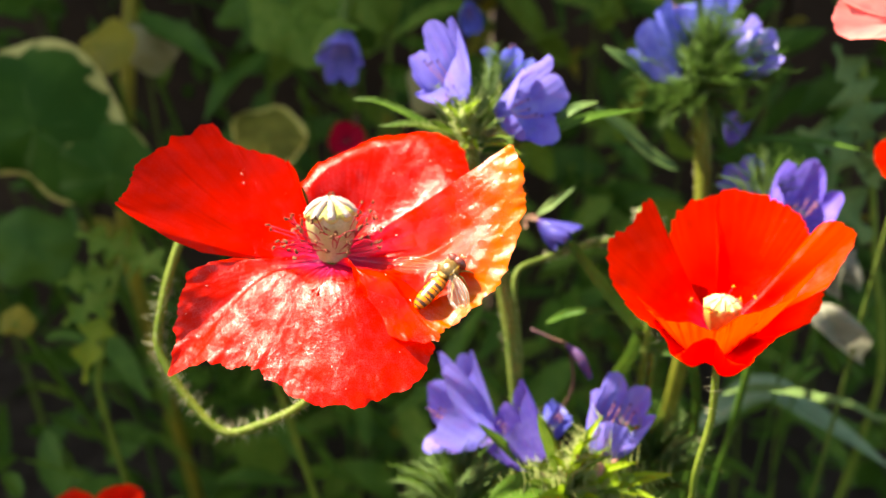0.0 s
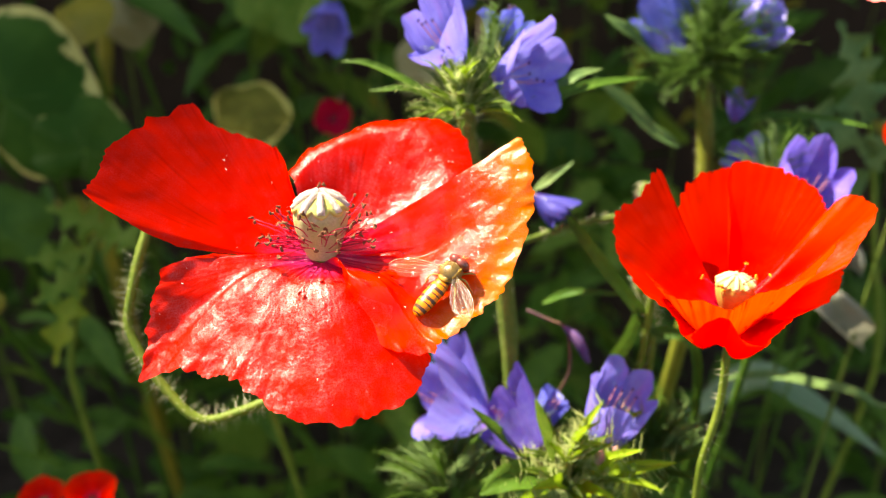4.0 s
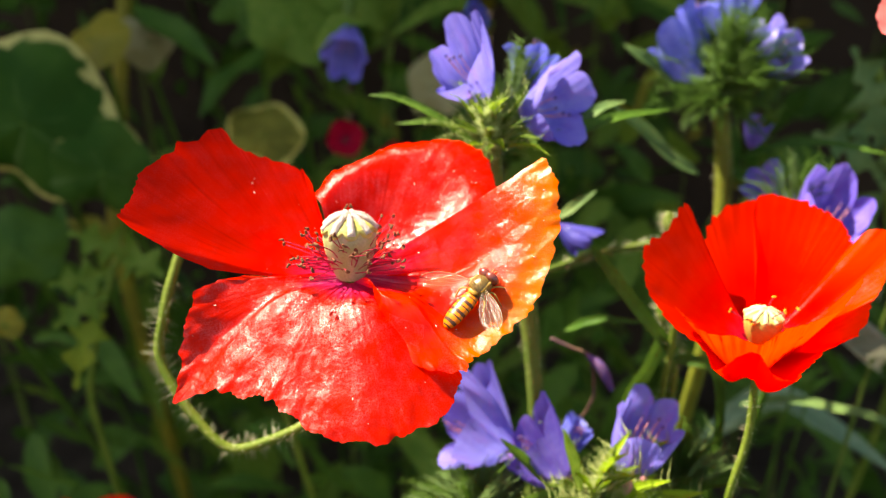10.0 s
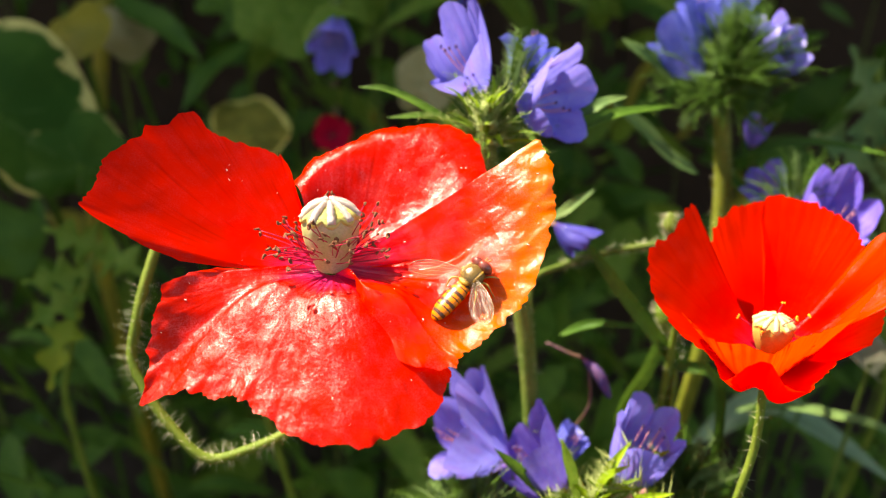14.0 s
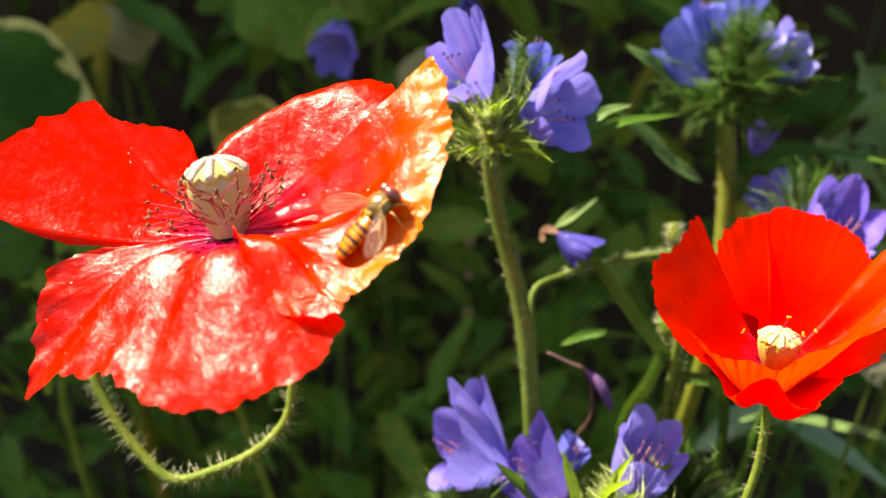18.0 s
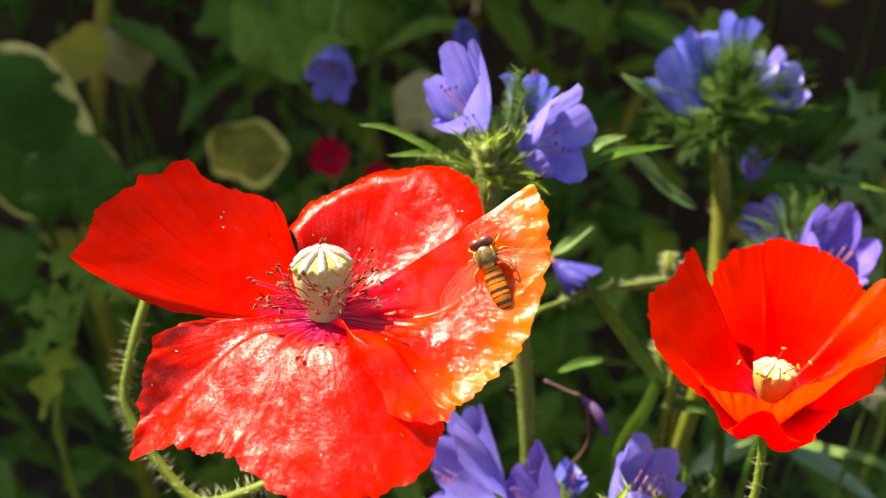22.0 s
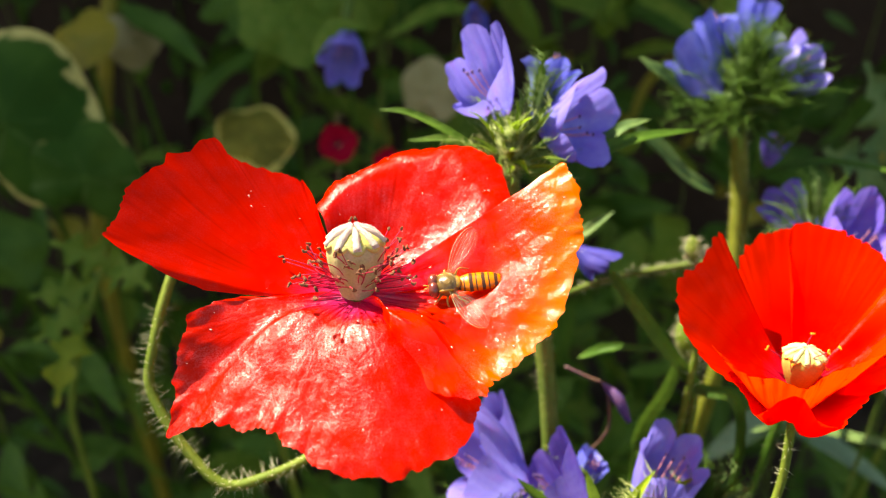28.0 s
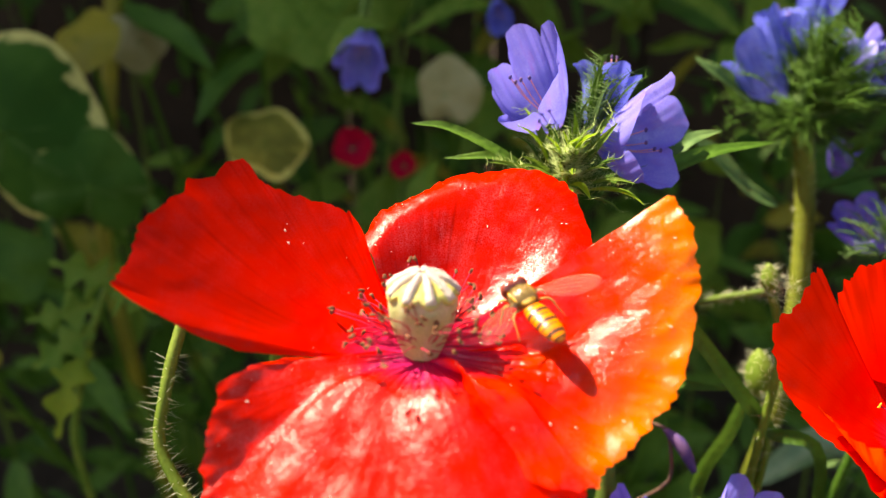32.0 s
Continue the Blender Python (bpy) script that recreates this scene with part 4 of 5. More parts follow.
    bugloss("low bugloss with open violet bells and a bright bristly tip",
            [(0.0322, 0.1176, 0.3926), (0.0322, 0.1182, 0.3796), (0.0324, 0.1170, 0.3605), (0.03, 0.145, 0.25), (0.03, 0.15, 0.0)],
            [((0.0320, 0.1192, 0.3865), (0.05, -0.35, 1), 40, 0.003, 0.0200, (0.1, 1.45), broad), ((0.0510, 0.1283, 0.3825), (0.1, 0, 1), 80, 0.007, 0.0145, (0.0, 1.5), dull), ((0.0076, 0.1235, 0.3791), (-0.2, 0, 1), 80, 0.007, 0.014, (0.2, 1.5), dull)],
            [((0.0163, 0.1329, 0.3921), (0.0020, 0.1335, 0.4030), 0.0190, (0.45, 0.3, 1), VIOLET, 0.45, 0.40), ((0.0160, 0.1388, 0.3906), (0.0075, 0.1420, 0.4046), 0.0095, (0.4, 0.7, 0.6), VIOLET, 0.4, 0.4),
             ((0.0267, 0.1244, 0.3905), (0.0180, 0.1275, 0.4025), 0.0148, (0.7, 0.3, 0.8), SHADED_VIOLET, 0.50, 0.35), ((0.0373, 0.1232, 0.3928), (0.0446, 0.1266, 0.4070), 0.0150, (0.5, 0.9, 0.4), VIOLET, 0.40, 0.35),
             ((0.0270, 0.1388, 0.3836), (0.0328, 0.1422, 0.3929), 0.0075, (0, 1, 0.2), BLUE, 0.2, 0.8)],
            [([(0.0262, 0.1223, 0.3883), (0.0168, 0.1190, 0.4002), (0.0113, 0.1179, 0.4075)], 0.0028, GREEN), ([(0.0283, 0.1166, 0.3950), (0.0253, 0.1163, 0.4039), (0.0235, 0.1163, 0.4111)], 0.0028, LIME),
             ([(0.0317, 0.1146, 0.3909), (0.0200, 0.1136, 0.3934), (0.0129, 0.1099, 0.3925)], 0.006, GREEN), ([(0.1048, 0.2409, 0.3067), (0.1302, 0.2436, 0.3243), (0.1502, 0.2357, 0.3192), (0.1751, 0.2185, 0.3060)], 0.0125, SILVER)], 37)
    for k in range(3):
        bud = thing("bugloss_bud", (0.0326, 0.1153, 0.4019), "small pink unopened bugloss bud among the sepals", "flower bud", "pink buds")
        foot = Vector(((0.0336, 0.1172, 0.3965), (0.0405, 0.1174, 0.3945), (0.0369, 0.1163, 0.3944))[k])
        turn = frame_of((0.1 * k - 0.1, -0.3, 1))
        g = Geo().grid(lambda u, v: foot + turn @ Vector((0.0010 * math.sin(math.pi * v * 0.95 + 0.1) ** 0.8 * math.cos(6.283 * u), 0.0010 * math.sin(math.pi * v * 0.95 + 0.1) ** 0.8 * math.sin(6.283 * u), 0.0052 * v)), 14, 9, True)
        part("bud", g, PINK, bud)
    bugloss("bugloss behind the cup poppy with a large violet bell",
            [(0.0873, 0.1743, 0.4361), (0.0890, 0.1735, 0.4225), (0.0929, 0.1736, 0.3989), (0.085, 0.19, 0.2), (0.085, 0.195, 0.0)],
            [((0.0878, 0.1744, 0.4338), (0, -0.1, 1), 34, 0.006, 0.012, (0.2, 1.5), dull)],
            [((0.0904, 0.1671, 0.4276), (0.0931, 0.1627, 0.4420), 0.0175, (0.1, 0.8, 1), SHADED_VIOLET, 0.40, 0.7), ((0.0929, 0.1872, 0.4281), (0.0859, 0.1895, 0.4378), 0.012, (0, 1, 0.5), SHADED_VIOLET, 0.2, 1.2), ((0.0999, 0.1918, 0.4263), (0.0917, 0.1971, 0.4353), 0.009, (0.5, 1, 0), BLUE, 0.2, 1.2)],
            [], 41, 0.0011, DEEP)
    hung = bugloss("thin bugloss shoot with one drooping dark blue flower",
                   [(0.0588, 0.1640, 0.4305), (0.0491, 0.1651, 0.4281), (0.0395, 0.1644, 0.4266), (0.0293, 0.1604, 0.4251), (0.0216, 0.1540, 0.4232), (0.0231, 0.1482, 0.4013), (0.022, 0.175, 0.2), (0.022, 0.175, 0.0)],
                   [], [((0.0281, 0.1653, 0.4333), (0.0359, 0.1616, 0.4300), 0.0080, (0, 0.5, 1), SHADED_BLUE, 0.3, 0.5)],
                   [([(0.0279, 0.1687, 0.4334), (0.0326, 0.1691, 0.4368), (0.0375, 0.1698, 0.4406)], 0.0026, GREY), ([(0.0247, 0.1692, 0.4298), (0.0265, 0.1682, 0.4324), (0.0289, 0.1662, 0.4329)], 0.003, STRAW),
                    ([(0.0306, 0.1605, 0.4065), (0.0381, 0.1572, 0.4113), (0.0499, 0.1553, 0.4119)], 0.0026, DEEP)], 53, 0.0008)
    far = bugloss("violet bugloss flower hanging in the shade behind", [(-0.0376, 0.2970, 0.4625), (-0.0353, 0.3099, 0.4784), (-0.0331, 0.3400, 0.5193), (-0.0342, 0.4267, 0.5632), (-0.0386, 0.5013, 0.5102), (-0.03, 0.48, 0.2), (-0.03, 0.48, 0.0)], [],
                  [((-0.0361, 0.2963, 0.4634), (-0.0375, 0.2834, 0.4499), 0.0185, (0, 1, 0), VIOLET, 0.3, 0.5), ((0.0141, 0.3589, 0.4652), (0.0157, 0.3493, 0.4564), 0.012, (0, 1, 0), BLUE, 0.3, 0.5)],
                  [([(-0.0481, 0.2874, 0.4538), (-0.0391, 0.2879, 0.4620), (-0.0288, 0.2918, 0.4632)], 0.010, LIME)], 61)


# ---- other plants behind ----
def broad_leaf(name, centre, normal, up, size, material, label, lobed, stalk_foot, seed):
    """A rounded leaf on a stalk, held out flat or nodding."""
    centre, turn = Vector(centre), frame_of(normal, up)
    plant = thing(name, (stalk_foot[0], stalk_foot[1], 0), label, "leaf", "broad leaves")

    def point(u, v):
        a = u * 2 * math.pi
        r = size * v * (1 + lobed * math.cos(5 * a) + 0.05 * math.sin(3 * a + seed) - 0.30 * max(0, math.cos(a - math.pi)) ** 6)
        z = 0.10 * size * (math.cos(5 * a) * v * v * 0.5 + 0.5 * noise.noise(Vector((a * 0.8, v * 2, seed)))) - 0.22 * size * v * v
        return centre + turn @ Vector((r * math.cos(a), r * math.sin(a), z))

    part("blade", Geo().grid(point, 60, 14, True), material, plant)
    line = [centre, centre - Vector(normal).normalized() * size * 0.5 + Vector((0, 0, -size * 0.3)), Vector((stalk_foot[0], stalk_foot[1], centre.z * 0.5)), Vector((stalk_foot[0], stalk_foot[1], 0))]
    part("leaf_stalk", Geo().tube(line, 0.0016, 7), GREEN, plant)


def toothed_plant(label, stem, leaves, seed, material=GREEN):
    """An upright weed with deeply cut leaves."""
    plant = thing("weed", (stem[-1][0], stem[-1][1], 0), label, "weed", "weeds")
    part("stem", Geo().tube(stem, 0.0013, 7, 40), STEM, plant)
    for k, (line, width, teeth, *own) in enumerate(leaves):
        g = leaf_sheet(Geo(), line, width, (0.15, -0.9, 0.5), 0.1, teeth=teeth, lobes=0.62, nu=6, nv=teeth * 10, power=0.7, wave=0.15, seed=seed + k)
        part("leaf", g, own[0] if own else material, plant, "yellowed leaf" if own else "")


def background_plants():
    broad_leaf("ivy_leaf", (-0.1592, 0.3298, 0.3909), (0.35, -1, 0.15), (0.3, 0.2, 1), 0.0235, PLAIN_IVY, "smaller dark green ivy leaf beside the large one", 0.04, (-0.15, 0.42), 8.0)
    broad_leaf("ivy_leaf", (-0.1905, 0.3298, 0.4145), (0.15, -1, 0.25), (0.5, 0.2, 1), 0.040, VARIEGATED, "broad dark green ivy leaf with a cream margin", 0.03, (-0.19, 0.40), 1.0)
    broad_leaf("ivy_leaf", (-0.1005, 0.4056, 0.3877), (0.1, -0.8, 0.6), (0.3, 0.3, 1), 0.0215, YELLOWED, "yellowed ivy leaf with a broad pale margin", 0.045, (-0.10, 0.46), 4.0)
    broad_leaf("ivy_leaf", (-0.1680, 0.4332, 0.4351), (0.9, -1, 0.1), (0, 0, -1), 0.0165, CREAM, "pale cream drooping leaf in the shade", 0.03, (-0.15, 0.47), 2.0)
    broad_leaf("ivy_leaf", (-0.1817, 0.3923, 0.4421), (-0.3, -0.7, 0.8), (1, 0, 0.3), 0.020, YELLOW, "yellowing leaf on an upright stem", 0.05, (-0.18, 0.44), 3.0)
    broad_leaf("ivy_leaf", (-0.0063, 0.4316, 0.4082), (-0.6, -1, 0.2), (0, 0, 1), 0.020, CREAM, "pale dry leaf standing upright", 0.04, (0.0, 0.48), 6.0)
    # the lime skins put sun on these shaded leaves into their colour
    for at, size, skin, turned, seed in (((-0.0854, 0.4490, 0.4455), 0.030, LIME, 0.3, 11.0), ((-0.1194, 0.4659, 0.4580), 0.026, GREEN, -0.4, 12.0), ((-0.0497, 0.4779, 0.4602), 0.028, LIME, 0.6, 13.0)):
        broad_leaf("ivy_leaf", at, (turned, -0.8, 0.7), (0.4, 0.2, 1), size, skin, "green leaf high in the shade", 0.08, (at[0], 0.50), seed)
    broad_leaf("ivy_leaf", (-0.2080, 0.3281, 0.3519), (0.2, -0.9, 0.4), (0, 0, 1), 0.022, DEEP, "small dark green leaf under the ivy", 0.06, (-0.22, 0.42), 5.0)
    stem = thing("yellow_stem", (-0.1832, 0.4148, 0.3957), "upright yellow-brown stem in the shade", "stem")
    part("stalk", Geo().tube([(-0.1809, 0.4515, 0.4745), (-0.1832, 0.4298, 0.4278), (-0.1841, 0.4148, 0.3957), (-0.1892, 0.3926, 0.3245), (-0.17, 0.40, 0.0)], 0.0042, 9), YELLOW, stem)
    toothed_plant("green weed with cut leaves and one yellowed leaf", [(-0.1136, 0.2483, 0.3936), (-0.1189, 0.2421, 0.3851), (-0.1260, 0.2343, 0.3636), (-0.1328, 0.2303, 0.3313), (-0.13, 0.26, 0.0)],
                  [([(-0.1164, 0.2421, 0.3873), (-0.1072, 0.2375, 0.3895), (-0.0984, 0.2332, 0.3849)], 0.011, 3), ([(-0.1200, 0.2411, 0.3828), (-0.1308, 0.2373, 0.3817), (-0.1404, 0.2337, 0.3813)], 0.009, 3),
                   ([(-0.1220, 0.2378, 0.3758), (-0.1303, 0.2317, 0.3721), (-0.1383, 0.2274, 0.3676)], 0.009, 3), ([(-0.1241, 0.2352, 0.3702), (-0.1273, 0.2248, 0.3622), (-0.1283, 0.2147, 0.3499)], 0.009, 3, TURNING),
                   ([(-0.1140, 0.2420, 0.3896), (-0.1213, 0.2401, 0.3949), (-0.1323, 0.2399, 0.3993)], 0.010, 3)], 3.0, LIME)
    broad_leaf("ivy_leaf", (-0.1784, 0.2607, 0.3493), (0.2, -0.8, 0.5), (0.3, 0, 1), 0.007, YELLOW, "small yellow leaf half hidden in the bed", 0.05, (-0.18, 0.33), 7.0)
    toothed_plant("grey-green weed with deeply cut leaves", [(0.1606, 0.2754, 0.4517), (0.1639, 0.2633, 0.4211), (0.1697, 0.2557, 0.3858), (0.1807, 0.2467, 0.3192), (0.17, 0.28, 0.0)],
                  [([(0.1594, 0.2603, 0.4242), (0.1528, 0.2621, 0.4422), (0.1436, 0.2657, 0.4592)], 0.016, 4), ([(0.1614, 0.2560, 0.4148), (0.1449, 0.2565, 0.4253), (0.1317, 0.2566, 0.4304)], 0.012, 3),
                   ([(0.1614, 0.2534, 0.4093), (0.1691, 0.2556, 0.4235), (0.1739, 0.2621, 0.4422)], 0.014, 4), ([(0.1626, 0.2465, 0.3898), (0.1471, 0.2525, 0.4074), (0.1358, 0.2541, 0.4155)], 0.012, 3)], 5.0, GREY)
    far_poppy((-0.0554, 0.4091, 0.3835), 0.011, (0.2, -1, 0.5), CRIMSON, "small red poppy in the shade behind", 0.5)
    far_poppy((-0.0277, 0.4146, 0.3717), 0.008, (-0.3, -0.8, 0.6), CRIMSON, "small red poppy half hidden behind leaves", 1.3)
    far_poppy((-0.1046, 0.1777, 0.3249), 0.0085, (0.1, -0.5, 1), SCARLET, "orange-red poppy low among the leaves", 0.9)
    far_poppy((-0.1225, 0.1812, 0.3207), 0.0075, (0.0, -0.4, 1), SCARLET, "orange-red poppy low among the leaves", 2.1)
    far_poppy((0.0965, 0.1467, 0.4833), 0.012, (-0.5, -0.5, 0.8), CORAL, "pale coral-pink poppy beyond the bugloss", 0.2, aside=0.07)
    far_poppy((0.1346, 0.1922, 0.4390), 0.0085, (-0.5, -0.5, 0.6), SCARLET, "orange-red poppy at the edge of the bed", 1.0)
    for k, (line, width) in enumerate((([(0.1199, 0.2070, 0.3878), (0.1226, 0.1956, 0.3871), (0.1315, 0.1959, 0.3758), (0.1427, 0.2020, 0.3654)], 0.010), ([(0.1353, 0.2218, 0.3841), (0.1363, 0.2153, 0.3937), (0.1438, 0.2229, 0.3983)], 0.008))):
        dry = thing("dry_leaf", (line[0][0], line[0][1] + 0.02, 0), "pale papery curled dry leaf caught among stems", "dry leaf", "dry leaves")
        part("leaf", leaf_sheet(Geo(), line, width, (0.3, -1, 0.5), 0.5, nu=12, nv=24, power=0.7, wave=0.5, seed=k * 2.0), PAPERY, dry)
        foot = Vector(line[0])
        part("stalk", Geo().tube([foot, foot + Vector((0.002, 0.008, -0.06)), (foot.x, foot.y + 0.02, 0)], 0.0005, 6), DEEP, dry)
    blade = thing("grass_blade", (0.1282, 0.1646, 0.3679), "pale straw-green grass blade arching over the bed", "grass")
    part("leaf", leaf_sheet(Geo(), [(0.0895, 0.1830, 0.3672), (0.1008, 0.1796, 0.3717), (0.1131, 0.1744, 0.3723), (0.1257, 0.1671, 0.3709), (0.1378, 0.1618, 0.3501), (0.16, 0.20, 0.15), (0.16, 0.2, 0.0)], 0.0030, (0.1, -0.6, 1), 0.2, nu=4, nv=40, power=0.5, wave=0.1), GREY, blade)
    blade = thing("grass_blade", (0.0944, 0.1580, 0.3656), "narrow green grass blade bent to one side", "grass")
    part("leaf", leaf_sheet(Geo(), [(0.0577, 0.1656, 0.4056), (0.0539, 0.1629, 0.3950), (0.0480, 0.1604, 0.3825), (0.0454, 0.1541, 0.3573), (0.05, 0.2, 0.2), (0.05, 0.2, 0.0)], 0.004, (0.3, -1, 0.3), 0.2, nu=4, nv=40, power=0.5, wave=0.1), GREEN, blade)
    blade = thing("grass_blade", (0.0760, 0.1750, 0.0), "broad dark green blade leaning behind the flowers", "grass")
    part("leaf", leaf_sheet(Geo(), [(0.0340, 0.1561, 0.4324), (0.0443, 0.1523, 0.4197), (0.0554, 0.1504, 0.4062), (0.0681, 0.1480, 0.3891), (0.0760, 0.17, 0.25), (0.0760, 0.175, 0.0)], 0.0032, (-0.3, -0.8, 0.5), 0.25, nu=4, nv=40, power=0.5, wave=0.1), DEEP, blade)
    poppy_bud((0.0503, 0.1555, 0.4430), (0.0519, 0.1529, 0.4351), 0.0065, "slim hairy green poppy bud standing upright", 3)
    poppy_bud((0.0531, 0.1578, 0.4243), (0.0548, 0.1536, 0.4106), 0.0110, "plump hairy green poppy bud", 4)
    dead = thing("withered_flower", (0.0370, 0.1473, 0.4019), "withered brown and purple bugloss flower", "dead flower")
    part("stalk", Geo().tube([(0.0258, 0.1520, 0.4096), (0.0310, 0.1502, 0.4079), (0.0350, 0.1493, 0.4061), (0.0363, 0.1475, 0.3952), (0.035, 0.175, 0.35), (0.03, 0.19, 0.0)], 0.00038, 7), STRAW, dead)
    part("husk", Geo().tube([(0.0343, 0.1496, 0.4067), (0.0375, 0.1473, 0.4042), (0.0401, 0.1451, 0.3994)], lambda t: 0.0009 * (0.5 + math.sin(3 * t)), 9, 12), HUSK, dead)


def undergrowth():
    """Leaves and thin stems that fill the bed behind the flowers."""
    rnd = random.Random(12)
    for name, label, material, count, low, high, size in (
            ("undergrowth", "thick dark green leaves in the shade", DEEP, 950, (-0.55, 0.43, 0.0), (0.55, 0.74, 0.75), (0.03, 0.07)),
            ("low_leaves", "mixed green leaves low in the bed", GREEN, 420, (-0.30, 0.23, 0.05), (0.30, 0.45, 0.32), (0.02, 0.055)),
            ("dry_leaves", "yellow and brown leaves among the green", YELLOW, 75, (-0.40, 0.42, 0.15), (0.40, 0.70, 0.60), (0.03, 0.06)),
            # lime instead of dark green, as sunlight painted on leaves that stand shaded
            ("lightened_leaves", "yellow-green leaves in the shade, lightened as if sunlit", LIME, 330, (-0.24, 0.36, 0.05), (0.16, 0.66, 0.66), (0.03, 0.07)),
            ("thin_grass", "thin upright green stems and blades", STEM, 30, (-0.40, 0.30, 0.0), (0.40, 0.70, 0.05), (0.30, 0.60))):
        g = Geo()
        for _ in range(count):
            p = Vector([rnd.uniform(a, b) for a, b in zip(low, high)])
            long = rnd.uniform(*size)
            if name == "thin_grass":
                top = p + Vector((rnd.uniform(-0.06, 0.06), rnd.uniform(-0.03, 0.05), long))
                mid = p.lerp(top, 0.5) + Vector((rnd.uniform(-0.02, 0.02), 0, 0))
                g.tube([p, mid, top], lambda t: 0.0013 * (1.1 - t), 5, 8, False)
                continue
            if name != "undergrowth" and -0.25 < p.x < -0.06 and p.z > 0.30 and p.y < 0.50:
                continue
            way = Vector((rnd.uniform(-1, 1), rnd.uniform(-1, 0.3), rnd.uniform(-0.6, 1))).normalized()
            sag = Vector((0, 0, -long * rnd.uniform(0.0, 0.3)))
            leaf_sheet(g, [p, p + way * long * 0.5, p + way * long + sag], long * (rnd.uniform(0.14, 0.36) if name == "low_leaves" else rnd.uniform(0.16, 0.5)), (rnd.uniform(-0.9, 0.9), rnd.uniform(-1, -0.2), rnd.uniform(-0.3, 1)), 0.15, nu=4, nv=7, wave=0.15, seed=rnd.random() * 9)
        ob = new(name, g.mesh(name))
        ob.data.materials.append(material)
        tagged(ob, label, "plants", kind="stuff")


